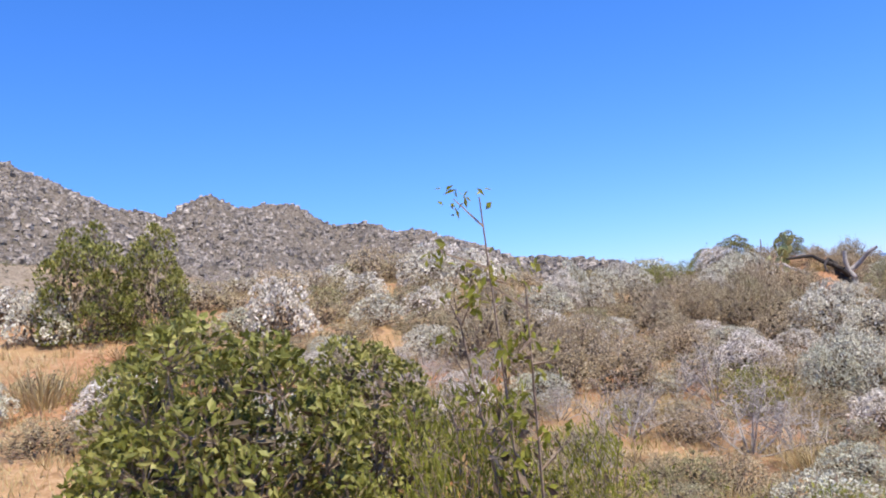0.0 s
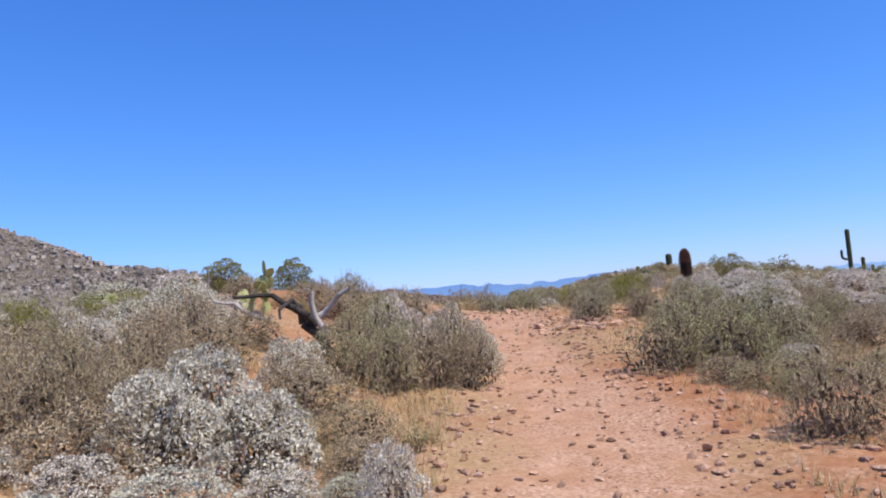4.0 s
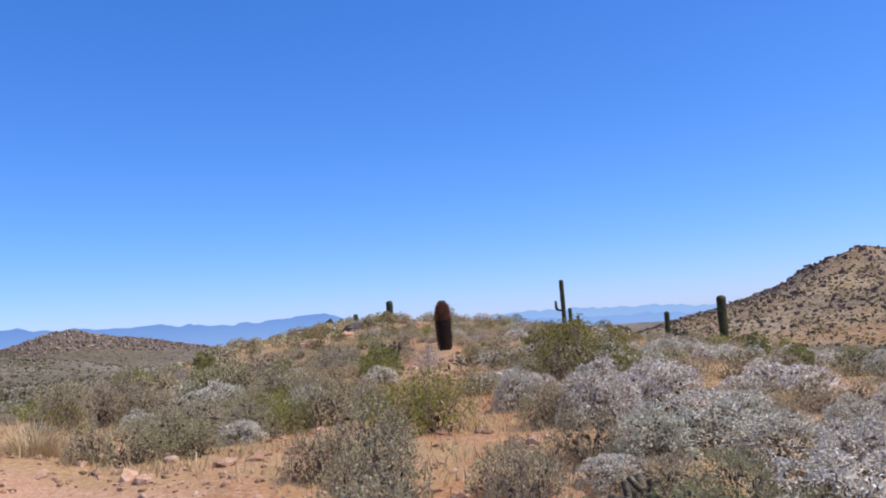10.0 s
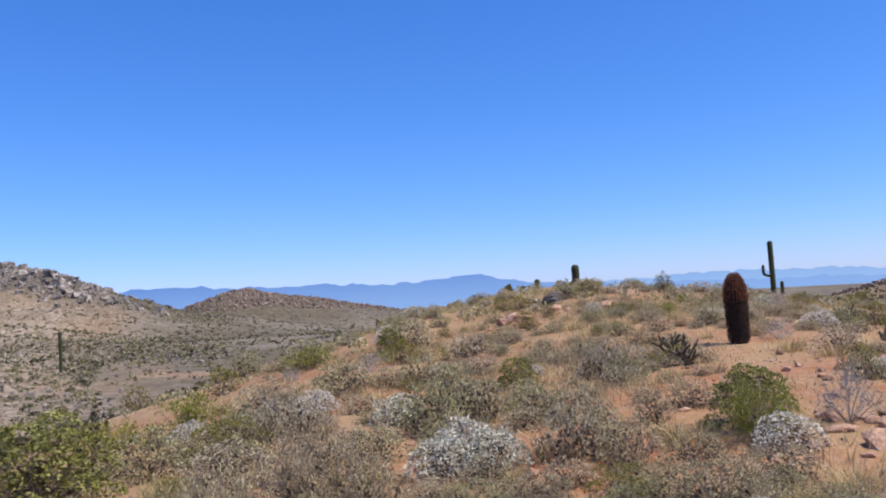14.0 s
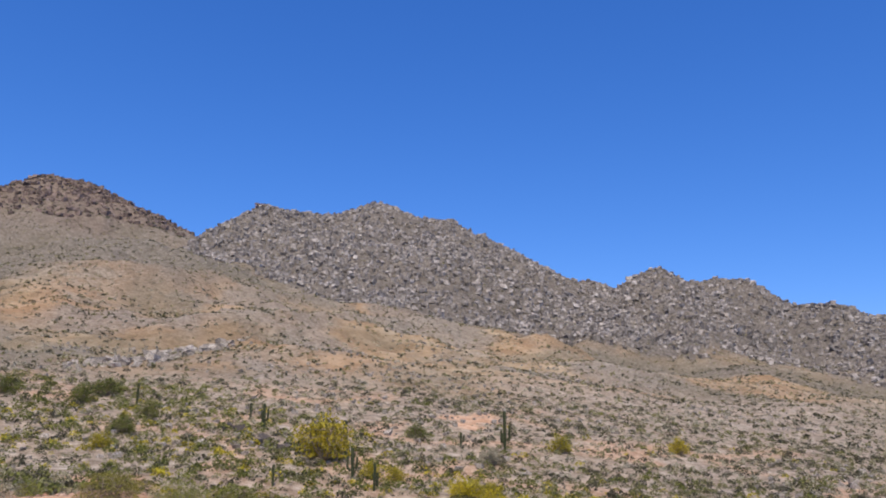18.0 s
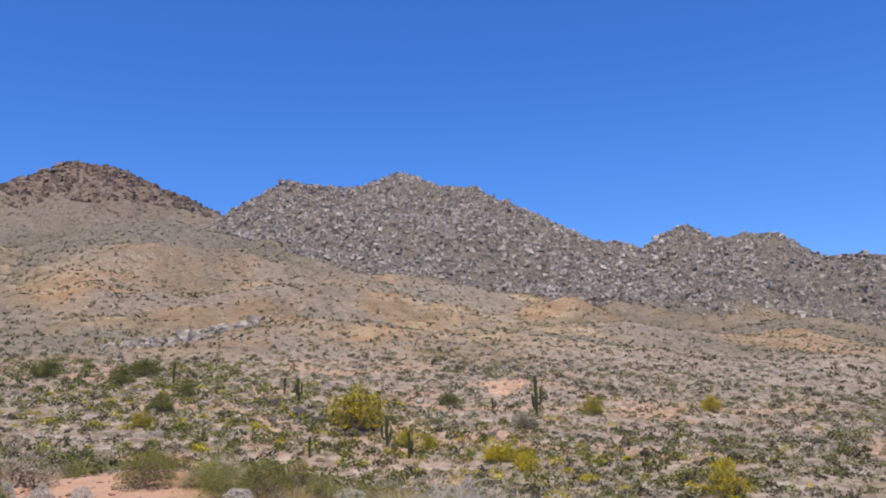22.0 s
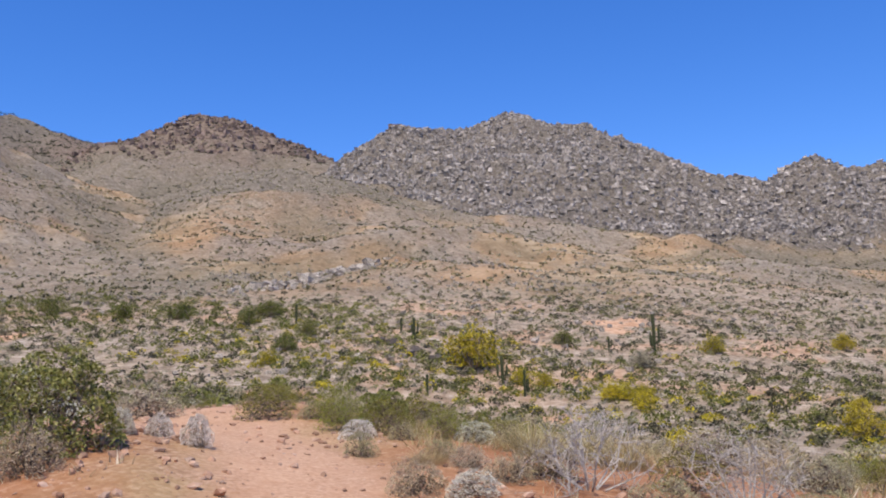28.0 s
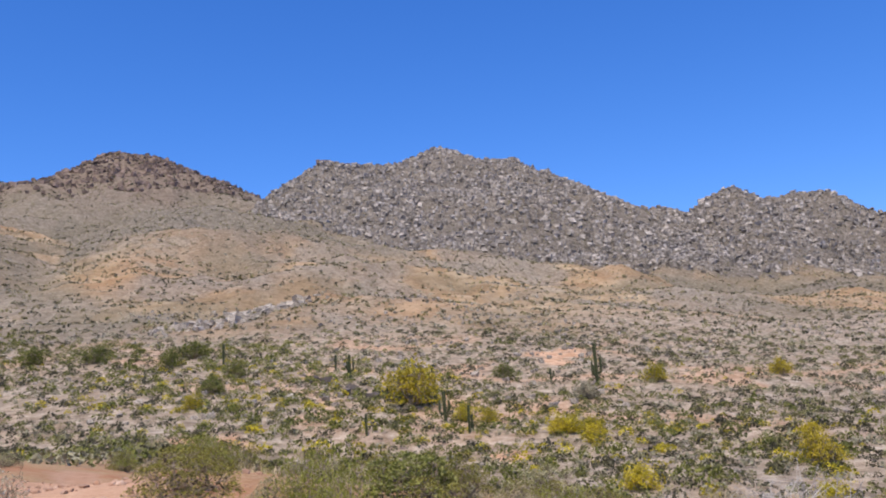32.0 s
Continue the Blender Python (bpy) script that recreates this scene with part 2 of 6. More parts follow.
MAT = {
    "ground": ground_material(),
    "brittle": leaf_material("brittlebush_leaf", (0.50, 0.455, 0.35), (0.74, 0.695, 0.57), (0.93, 0.895, 0.79), 0.8, 0.2),
    "bursage": leaf_material("bursage_leaf", (0.33, 0.28, 0.175), (0.50, 0.44, 0.295), (0.68, 0.61, 0.45), 0.85, 0.25),
    "dry_leaf": leaf_material("dry_brittlebush_leaf", (0.36, 0.27, 0.14), (0.55, 0.445, 0.265), (0.74, 0.65, 0.46), 0.85, 0.3),
    "sage": leaf_material("grey_green_leaf", (0.30, 0.27, 0.125), (0.45, 0.41, 0.215), (0.60, 0.55, 0.345), 0.8, 0.25),
    "green": leaf_material("creosote_leaf", (0.14, 0.125, 0.02), (0.26, 0.235, 0.04), (0.42, 0.365, 0.08), 0.55, 0.3),
    "jojoba": leaf_material("jojoba_leaf", (0.12, 0.125, 0.022), (0.25, 0.25, 0.055), (0.46, 0.43, 0.15), 0.45, 0.25),
    "lime": leaf_material("fresh_green_leaf", (0.19, 0.21, 0.025), (0.32, 0.33, 0.05), (0.45, 0.44, 0.10), 0.6, 0.4),
    "straw": leaf_material("dry_grass", (0.38, 0.27, 0.12), (0.56, 0.43, 0.225), (0.72, 0.60, 0.38), 0.8, 0.3),
    "tan_head": leaf_material("dry_flower_head", (0.36, 0.27, 0.14), (0.50, 0.40, 0.24), (0.62, 0.52, 0.36), 0.85, 0.15),
    "yellow": leaf_material("yellow_blossom", (0.36, 0.29, 0.02), (0.60, 0.48, 0.03), (0.80, 0.64, 0.06), 0.7, 0.2),
    "palo": leaf_material("palo_verde_leaf", (0.24, 0.20, 0.02), (0.43, 0.35, 0.03), (0.62, 0.50, 0.05), 0.7, 0.25),
    "stem": bark_material("grey_twig", (0.16, 0.12, 0.085), (0.38, 0.30, 0.22)),
    # dead leaves coloured dark to paint the shade inside a shrub
    "shade_thatch": leaf_material("shade_dark_dead_leaf", (0.085, 0.06, 0.042), (0.155, 0.115, 0.078), (0.27, 0.21, 0.145), 0.9, 0.05),
    "dead": bark_material("bleached_twig", (0.30, 0.26, 0.22), (0.55, 0.50, 0.45)),
    "char": bark_material("charred_wood", (0.015, 0.013, 0.012), (0.09, 0.075, 0.065), 14),
    "pale_wood": bark_material("bare_pale_wood", (0.35, 0.31, 0.27), (0.62, 0.57, 0.52), 18),
    "rock": rock_material("pink_rock", [(0.35, (0.35, 0.195, 0.12)), (0.5, (0.49, 0.295, 0.195)), (0.65, (0.66, 0.47, 0.35))], 6.0, (0.6, 1.25)),
    "burro": leaf_material("burrobrush_leaf", (0.36, 0.295, 0.165), (0.53, 0.445, 0.265), (0.68, 0.595, 0.40), 0.85, 0.25),
    "grey_rock": rock_material("grey_rock", [(0.37, (0.19, 0.155, 0.12)), (0.5, (0.40, 0.34, 0.275)), (0.63, (0.62, 0.55, 0.46))], 6.0, (0.6, 1.2)),
    "granite": rock_material("granite_boulder", [(0.37, (0.18, 0.15, 0.122)), (0.5, (0.35, 0.30, 0.25)), (0.63, (0.57, 0.50, 0.43))], 0.35, (0.52, 1.22), 0.15),
    "red_rock": rock_material("red_brown_boulder", [(0.3, (0.15, 0.105, 0.08)), (0.5, (0.26, 0.185, 0.145)), (0.75, (0.40, 0.305, 0.245))], 0.35, (0.6, 1.25), 0.2),
    "dark_rock": rock_material("dark_rock", [(0.3, (0.06, 0.05, 0.045)), (0.6, (0.14, 0.115, 0.10)), (0.8, (0.25, 0.21, 0.18))]),
    "far_dark": leaf_material("far_shrub_dark", (0.055, 0.05, 0.028), (0.10, 0.09, 0.052), (0.165, 0.147, 0.09), 0.85, 0.1, 0.02),
    "far_olive": leaf_material("far_shrub_olive", (0.13, 0.12, 0.045), (0.215, 0.195, 0.08), (0.33, 0.30, 0.14), 0.85, 0.1, 0.02),
    "far_grey": leaf_material("far_shrub_grey", (0.24, 0.205, 0.135), (0.37, 0.325, 0.225), (0.51, 0.455, 0.335), 0.85, 0.1, 0.02),
    "far_green": leaf_material("far_shrub_green", (0.085, 0.095, 0.02), (0.165, 0.175, 0.038), (0.28, 0.28, 0.075), 0.8, 0.15, 0.02),
}


def ribbed_material(name, groove, rib, tip, ribs, scale):
    """Cactus skin: noise-mottled, paler where spines catch the light."""
    m = Nodes(name, 0.75)
    n = m.noise(scale, 5)
    c = m.ramp(n, [(0.3, groove), (0.55, rib), (0.8, tip)])
    return m.done(c, n, 0.4, 0.02)


MAT["saguaro"] = ribbed_material("saguaro_skin", (0.028, 0.034, 0.016), (0.062, 0.07, 0.03), (0.13, 0.125, 0.06), 20, 6)
MAT["barrel"] = ribbed_material("barrel_skin", (0.02, 0.018, 0.012), (0.055, 0.035, 0.025), (0.11, 0.06, 0.045), 24, 18)
MAT["spine"] = leaf_material("red_spines", (0.14, 0.045, 0.028), (0.28, 0.095, 0.055), (0.46, 0.25, 0.17), 0.6, 0.1)
MAT["dark_spine"] = leaf_material("grey_spines", (0.03, 0.02, 0.016), (0.06, 0.038, 0.03), (0.13, 0.075, 0.055), 0.7, 0.0)
MAT["pad"] = ribbed_material("pear_pad", (0.24, 0.27, 0.10), (0.40, 0.42, 0.19), (0.52, 0.53, 0.28), 0, 12)
MAT["cholla"] = ribbed_material("cholla_stem", (0.05, 0.042, 0.03), (0.13, 0.11, 0.075), (0.30, 0.26, 0.18), 0, 25)
# painted glow stands in for air haze on the two backdrop ranges
MAT["haze_near"] = haze_material("distant_range_haze_glow", (0.27, 0.45, 0.85), (0.165, 0.32, 0.74), -60, 110)
MAT["haze_far"] = haze_material("farthest_range_haze_glow", (0.34, 0.53, 0.90), (0.26, 0.45, 0.85), -60, 60)

# ---- terrain ----
RNG = np.random.RandomState(7)
_perm = RNG.rand(256, 256)


def vnoise(x, y):
    """Smooth value noise in [-1, 1] on numpy arrays."""
    xi, yi = np.floor(x).astype(int), np.floor(y).astype(int)
    fx, fy = x - xi, y - yi
    fx, fy = fx * fx * (3 - 2 * fx), fy * fy * (3 - 2 * fy)
    a, b = _perm[xi & 255, yi & 255], _perm[(xi + 1) & 255, yi & 255]
    c, d = _perm[xi & 255, (yi + 1) & 255], _perm[(xi + 1) & 255, (yi + 1) & 255]
    return 2 * (a * (1 - fx) * (1 - fy) + b * fx * (1 - fy) + c * (1 - fx) * fy + d * fx * fy) - 1


def fbm(x, y, size, octaves=4, gain=0.5, ridged=False):
    total, amp = 0, 1.0
    for o in range(octaves):
        n = vnoise(x / size + 17.3 * o, y / size - 9.1 * o)
        total = total + amp * ((1 - 2 * np.abs(n)) if ridged else n)
        size, amp = size / 2, amp * gain
    return total


def sstep(a, b, x):
    t = np.clip((x - a) / (b - a), 0, 1)
    return t * t * (3 - 2 * t)


def soft(x, k):
    """A rounded max(x, 0)."""
    return k * np.logaddexp(0, x / k)


# crest lines: x, y, height of the crest, height of the slope's foot, width of the slope
MAIN_WEST = [(-545, 215, 100, 40, 190), (-527, 259, 108, 38, 150), (-524, 288, 136, 34, 150), (-516, 312, 163, 32, 190), (-507, 345, 158, 30, 270), (-497, 378, 161, 28, 270), (-488, 400, 177, 28, 270), (-455, 452, 160, 28, 260),
             (-438, 470, 151, 28, 200), (-418, 488, 134, 27, 150)]
MAIN_EAST = [(-405, 502, 117, 26, 130), (-388, 514, 108, 26, 140), (-371, 524, 113, 26, 160), (-346, 530, 102, 26, 150), (-314, 533, 117, 26, 150), (-298, 548, 106, 26, 150), (-262, 570, 106, 24, 105),
        (-232, 580, 83, 22, 130), (-206, 586, 84, 20, 130), (-186, 590, 74, 18, 120), (-168, 590, 75, 16, 120), (-150, 585, 68, 14, 110), (-104, 549, 45, 6, 110), (-66, 525, 33, 2, 100), (-40, 516, 30, -2, 90), (-18, 480, 25, -5, 80), (2, 433, 12, -10, 60), (34, 420, -8, -16, 60)]
MAIN = MAIN_WEST + MAIN_EAST
RED = [(-770, 90, 150, 90, 300), (-755, 174, 190, 80, 300), (-745, 216, 216, 70, 300), (-736, 250, 213, 66, 300), (-722, 290, 194, 66, 300), (-707, 326, 158, 60, 260), (-640, 330, 100, 55, 240)]
FARLEFT = [(-960, -160, 235, 90, 420), (-940, 18, 247, 90, 420), (-939, 64, 252, 90, 420), (-936, 110, 238, 90, 420), (-928, 176, 212, 90, 400), (-900, 260, 150, 80, 380)]
APRON_A = [(-470, 184, 107, 22, 250), (-440, 189, 99, 20, 250), (-411, 250, 64, 14, 200), (-380, 299, 38, 8, 170)]
APRON_B = [(-560, -160, 150, 8, 320), (-500, 20, 122, 5, 300), (-487, 70, 98, 4, 285), (-430, 120, 58, 2, 230), (-340, 150, 22, -4, 160)]
HUMP = [(-300, 330, 44, 18, 90), (-249, 324, 42, 14, 80), (-225, 318, 30, 12, 70)]
HILL = [(56, 625, -8, -22, 110), (108, 609, 13, -22, 120), (152, 600, 5, -22, 110), (189, 590, -4, -22, 100), (215, 580, -20, -24, 90)]
RIGHT = [(235, 240, -24, -28, 50), (262, 208, -13, -22, 55), (275, 190, -4.5, -20, 48), (286, 172, 12.5, -18, 55), (292, 160, 16, -16, 68), (297, 152, 14, -14, 110), (330, 100, 26, -14, 150), (380, 10, 60, -14, 180)]
BEHIND = [(-300, -420, 60, -10, 260), (60, -520, 70, -10, 280), (420, -380, 55, -10, 260)]


def crest(x, y, line, apron=0.16):
    """Height of a ridge that falls away on both sides of a crest line."""
    best = np.full_like(x, -1e9)
    for (x0, y0, z0, b0, w0), (x1, y1, z1, b1, w1) in zip(line, line[1:]):
        dx, dy = x1 - x0, y1 - y0
        t = np.clip(((x - x0) * dx + (y - y0) * dy) / (dx * dx + dy * dy), 0, 1)
        d = np.hypot(x - x0 - t * dx, y - y0 - t * dy)
        z, b, w = z0 + t * (z1 - z0), b0 + t * (b1 - b0), w0 + t * (w1 - w0)
        u = d / w
        h = np.where(u < 1, z - (z - b) * u * (1.12 - 0.12 * u), b - apron * (d - w))
        best = np.maximum(best, h)
    return best


TRAIL = [(-3.5, -9.5), (-0.8, -4.0), (1.3, 0.0), (3.1, 3.6), (4.7, 7.2), (5.6, 10.0), (6.0, 12.5), (6.6, 15.0), (7.2, 17.3), (6.4, 19.0), (4.9, 19.8), (3.6, 20.15), (2.5, 20.05), (0.7, 20.3), (-1.2, 20.7), (-4.2, 21.25), (-8.0, 21.8), (-14.0, 23.5), (-24.0, 26.0)]


def polyline_distance(x, y, line):
    best = np.full_like(x, 1e9)
    for (x0, y0), (x1, y1) in zip(line, line[1:]):
        dx, dy = x1 - x0, y1 - y0
        t = np.clip(((x - x0) * dx + (y - y0) * dy) / (dx * dx + dy * dy), 0, 1)
        best = np.minimum(best, np.hypot(x - x0 - t * dx, y - y0 - t * dy))
    return best


def local_height(x, y):
    """The spur that carries the trail, its banks, the knoll, and the wash below."""
    s, c = 0.42 * x + 0.9 * y, 0.9 * x - 0.42 * y
    sc = np.clip(s, 0, 19)
    g = -0.45 + 0.0031 * sc * sc + 0.022 * np.clip(s - 19, 0, 60) + 0.02 * np.minimum(s, 0)
    g = g + 0.24 * np.clip(-c - 0.8, 0, 8.5) * (1 - sstep(8.5, 17.0, s))
    g = g + 0.45 * sstep(-0.8, -3.6, c) * sstep(8, 15, s) + 0.5 * np.exp(-((x - 2.4) ** 2 + (y - 17.9) ** 2) / 6.0)
    g = g + 0.75 * np.exp(-((x - 36) ** 2 + (y - 61) ** 2) / 260.0)
    knoll = sstep(14, 35, s)
    left = soft(-(c + 9.5 * (1 - knoll) - 2.0 * knoll), 1.5)
    g = g - (0.105 + 0.16 * knoll * sstep(130, 80, left)) * left + 0.00028 * np.minimum(left, 110) ** 2
    right = soft(c - 7, 2.5)
    g = g - 0.15 * right + 0.0004 * np.minimum(right, 120) ** 2
    g = g - 0.17 * soft(s - 72, 6)
    g = g + 0.42 * np.exp(-(polyline_distance(x, y, [(1.2, 20.5), (-4.0, 21.2), (-10.0, 22.2)]) / 2.4) ** 2)
    g = g - 0.36 * np.exp(-((x - 1.9) ** 2 + (y - 20.0) ** 2) / 3.4)
    g = g - 0.40 * np.exp(-((x - 8.2) ** 2 + (y - 24.6) ** 2) / 18.0)
    west = sstep(8, -26, x)
    low = -11 + west * (3.4 + 0.035 * np.clip(np.hypot(x - 7, y - 16) - 45, 0, 60))
    return low + soft(g - low, 0.5)


def height(x, y):
    x, y = np.asarray(x, float), np.asarray(y, float)
    r = np.hypot(x - 7, y - 16)
    base = local_height(x, y)
    plain = -11 - 6 * sstep(60, 200, x) - 0.02 * np.clip(r - 300, 0, 3000)
    base = base * (1 - sstep(150, 320, r)) + plain * sstep(150, 320, r)
    rough = fbm(x, y, 9.0, 4) * 0.10 * sstep(2, 14, r) + fbm(x, y, 60.0, 3) * 1.0 * sstep(30, 150, r)
    mountains = np.full_like(x, -1e9)
    for line, apron in ((MAIN, 0.17), (RED, 0.35), (FARLEFT, 0.4), (APRON_A, 0.17), (APRON_B, 0.14), (HUMP, 0.2), (HILL, 0.1), (RIGHT, 0.12), (BEHIND, 0.3)):
        mountains = np.maximum(mountains, crest(x, y, line, apron))
    mountains = mountains - 25 * (1 - sstep(30, 85, r))
    up = np.clip((mountains + 10) / 120, 0, 1)
    mountains = mountains + up * (fbm(x, y, 70.0, 5, 0.5, True) - 0.5) * 4.5
    below = sstep(15, 75, polyline_distance(x, y, [p[:2] for p in MAIN])) * sstep(15, 60, polyline_distance(x, y, [p[:2] for p in RED])) * sstep(150, 260, r)
    mountains = mountains + below * sstep(-0.02, 0.35, up) * (4.5 * fbm(x + 31, y, 85.0, 4, 0.55, True) - 1.5)
    k = 1.6
    h = k * np.logaddexp(base / k, np.clip(mountains, -200, 400) / k)
    tr = polyline_distance(x, y, TRAIL)
    h = h + rough - 0.06 * (1 - sstep(0.4, 1.1, tr)) * (r < 40)
    h = h + 0.025 * fbm(x, y, 1.1, 3) * sstep(0.3, 1.0, tr) * (r < 60)
    return h


def ground_z(x, y):
    return float(height(np.array([float(x)]), np.array([float(y)]))[0])


def grid_mesh(name, X, Y, Z, closed):
    """A sheet from rows and columns of heights."""
    rows, cols = X.shape
    co = np.stack([X, Y, Z], -1).reshape(-1, 3).astype(np.float32)
    i = np.arange(rows - 1)[:, None] * cols
    j = np.arange(cols if closed else cols - 1)[None, :]
    j2 = (j + 1) % cols
    quads = np.stack([i + j, i + j2, i + cols + j2, i + cols + j], -1).reshape(-1, 4).astype(np.int32)
    return mesh_from(name, co, quads)


def mesh_from(name, co, faces, smooth=True):
    """A mesh from numpy arrays of vertices and equal-sided faces."""
    me = bpy.data.meshes.new(name)
    n, k = faces.shape
    me.vertices.add(len(co))
    me.vertices.foreach_set("co", np.ascontiguousarray(co, np.float32).ravel())
    me.loops.add(n * k)
    me.loops.foreach_set("vertex_index", np.ascontiguousarray(faces, np.int32).ravel())
    me.polygons.add(n)
    me.polygons.foreach_set("loop_start", np.arange(0, n * k, k, dtype=np.int32))
    me.polygons.foreach_set("use_smooth", np.full(n, smooth, bool))
    me.update(calc_edges=True)
    return me


def build_ground():
    fine = np.radians(np.arange(-82, 98, 0.25))
    coarse = np.radians(np.arange(98, 278, 2.5))
    ang = np.concatenate([fine, coarse])
    rad = np.concatenate([[0.004], np.arange(0.15, 26, 0.15), 26 * 1.015 ** np.arange(0, 240), 26 * 1.015 ** 240 * 1.08 ** np.arange(0, 23)])
    A, R = np.meshgrid(ang, rad)
    X, Y = 7 - R * np.sin(A), 16 + R * np.cos(A)
    Z = height(X, Y)
    me = grid_mesh("ground", X[:, ::-1], Y[:, ::-1], Z[:, ::-1], True)
    X, Y, Z, R = X[:, ::-1], Y[:, ::-1], Z[:, ::-1], R[:, ::-1]
    main, redh = crest(X, Y, MAIN), crest(X, Y, RED)
    patch = fbm(X, Y, 40, 4) * 9
    rock = sstep(24, 40, main + patch + 22 * sstep(-220, -80, X)) * (main > redh) * (main > crest(X, Y, APRON_A) + 4) * (main > crest(X, Y, HUMP) + 2) * (main > crest(X, Y, APRON_B))
    rock = np.maximum(rock, 0.75 * (crest(X, Y, FARLEFT) > np.maximum(redh, crest(X, Y, APRON_B))) * sstep(100, 160, Z))
    rock = np.maximum(rock, 1.0 * sstep(-18, -8, crest(X, Y, HILL)) * (R > 300))
    red = 0.9 * sstep(125, 195, redh + 3 * patch) * (redh > main)
    other = np.maximum(np.maximum(crest(X, Y, APRON_A), crest(X, Y, APRON_B)), main)
    grey = 0.8 * sstep(-2, 6, np.maximum(redh, crest(X, Y, FARLEFT, 0.4)) - other) * (R > 400)
    plain_grey = sstep(60, 150, R) * sstep(-20, 40, X) * (crest(X, Y, RIGHT) < -12)
    grey = np.maximum(np.maximum(grey, 0.95 * plain_grey), 0.7 * sstep(0.1, 0.5, fbm(X + 90, Y, 55, 4)) * (R > 60))
    trail = 1 - sstep(0.45, 0.85, polyline_distance(X, Y, TRAIL) + 0.22 * fbm(X, Y, 1.3, 3))
    far = sstep(30, 60, R)
    lower_trail = polyline_distance(X, Y, [(5.6, 19.4), (3.6, 20.1), (0.7, 20.3), (-4.2, 21.25), (-14, 23.5)])
    pale = 0.5 * (1 - sstep(0.3, 1.0, lower_trail + 0.5 * fbm(X, Y, 1.5, 3)))
    bare = np.zeros_like(X)
    for px, py, pr in ((-90, 116, 6), (-86, 111, 4), (-93, 122, 4), (-128, 25, 5), (-66, 45, 5), (-30, 52, 4), (-48, 66, 3)):
        bare = np.maximum(bare, sstep(1.1, 0.5, np.hypot(X - px, Y - py) / pr + 0.5 * fbm(X, Y, 5, 3)))
    floor = sstep(30, 60, R) * sstep(16, 5, Z + 4 * fbm(X, Y, 30, 3)) * 0.9 * sstep(15, -15, X)
    dusky = np.maximum(0.9 * plain_grey, 0.6 * sstep(-14, 6, crest(X, Y, RIGHT)) * (R > 100) * (X > 100)) * sstep(-0.9, 0.2, fbm(X, Y, 50, 4))
    aa = crest(X, Y, APRON_A)
    ridge = 0.95 * sstep(40, 70, aa + patch) * (aa > main) * (aa > crest(X, Y, APRON_B))
    grey = np.maximum(grey, ridge)
    talus = 0.4 * sstep(12, 24, main + patch) * (1 - rock) * (X < -120) * (main > crest(X, Y, HUMP) + 1) * (main > aa) * (main > redh)
    redfoot = 0.35 * (redh > np.maximum(np.maximum(aa, main), crest(X, Y, APRON_B))) * (R > 400)
    dusky = np.maximum(np.maximum(dusky, 0.5 * ridge), np.maximum(talus, redfoot))
    # hollows of the slope noise, where the painted shade goes
    gully_shade = sstep(0.25, -0.7, fbm(X, Y, 70.0, 5, 0.5, True) - 0.5 + 0.5 * fbm(X, Y, 25, 3)) * sstep(130, 220, R)
    wash = sstep(0.25, 0.0, np.abs(fbm(X, Y, 38, 3)) + 0.1 * fbm(X, Y, 4, 2)) * sstep(70, 95, R) * sstep(190, 140, R)
    bare = np.maximum(bare, 0.6 * wash)
    for nm, a in (("trail", trail), ("pale", pale), ("rock", rock), ("red", red), ("far", far), ("bare", bare), ("grey", grey), ("floor", floor), ("gully_shade", gully_shade), ("dusky", dusky)):
        at = me.attributes.new(nm, "FLOAT", "POINT")
        at.data.foreach_set("value", np.ascontiguousarray(a, np.float32).ravel())
    me.materials.append(MAT["ground"])
    ob = new("ground", me)
    return tagged(ob, "pinkish desert soil with a trodden dirt trail, valley floor and rocky mountain slopes", "ground", kind="structure")


build_ground()


def build_range(name, crest_rows, depth, mat, label, seed):
    """A distant mountain range: a closed ridge with two slopes, jagged by noise. Rows of yaw and height."""
    yaws = np.radians(np.linspace(crest_rows[0][0], crest_rows[-1][0], 500))
    hs = np.interp(-np.degrees(yaws), [-a for a, _ in crest_rows], [h for _, h in crest_rows])
    hs = hs + 7 * fbm(yaws * 900 + seed, yaws * 0, 14, 5, 0.65)
    prof = [(-500, 0.0), (-330, 0.35), (-170, 0.7), (0, 1.0), (160, 0.6), (300, 0.0)]
    X = np.zeros((len(prof), 500))
    Y, Z = X.copy(), X.copy()
    for k, (off, f) in enumerate(prof):
        X[k], Y[k] = 7 - (depth + off) * np.sin(yaws), 16 + (depth + off) * np.cos(yaws)
        Z[k] = -110 + (hs + 110) * f
    me = grid_mesh(name, X, Y, Z, False)
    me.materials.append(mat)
    tagged(new(name, me), label, "mountains", kind="structure")


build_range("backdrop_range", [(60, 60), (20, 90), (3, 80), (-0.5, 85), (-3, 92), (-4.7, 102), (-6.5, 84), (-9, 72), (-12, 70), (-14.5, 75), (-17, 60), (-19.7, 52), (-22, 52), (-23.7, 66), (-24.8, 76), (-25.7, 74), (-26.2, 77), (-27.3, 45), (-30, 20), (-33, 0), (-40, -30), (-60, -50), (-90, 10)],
            4200, MAT["haze_near"], "mountain range on the far horizon, glowing with painted blue haze", 3)
build_range("backdrop_far_range", [(-20, -20), (-32, 0), (-38, 5), (-44, 12), (-47, 8), (-51, -4), (-56, -20), (-70, -30)], 4480, MAT["haze_far"], "mountains beyond the valley, glowing with painted palest blue haze", 11)

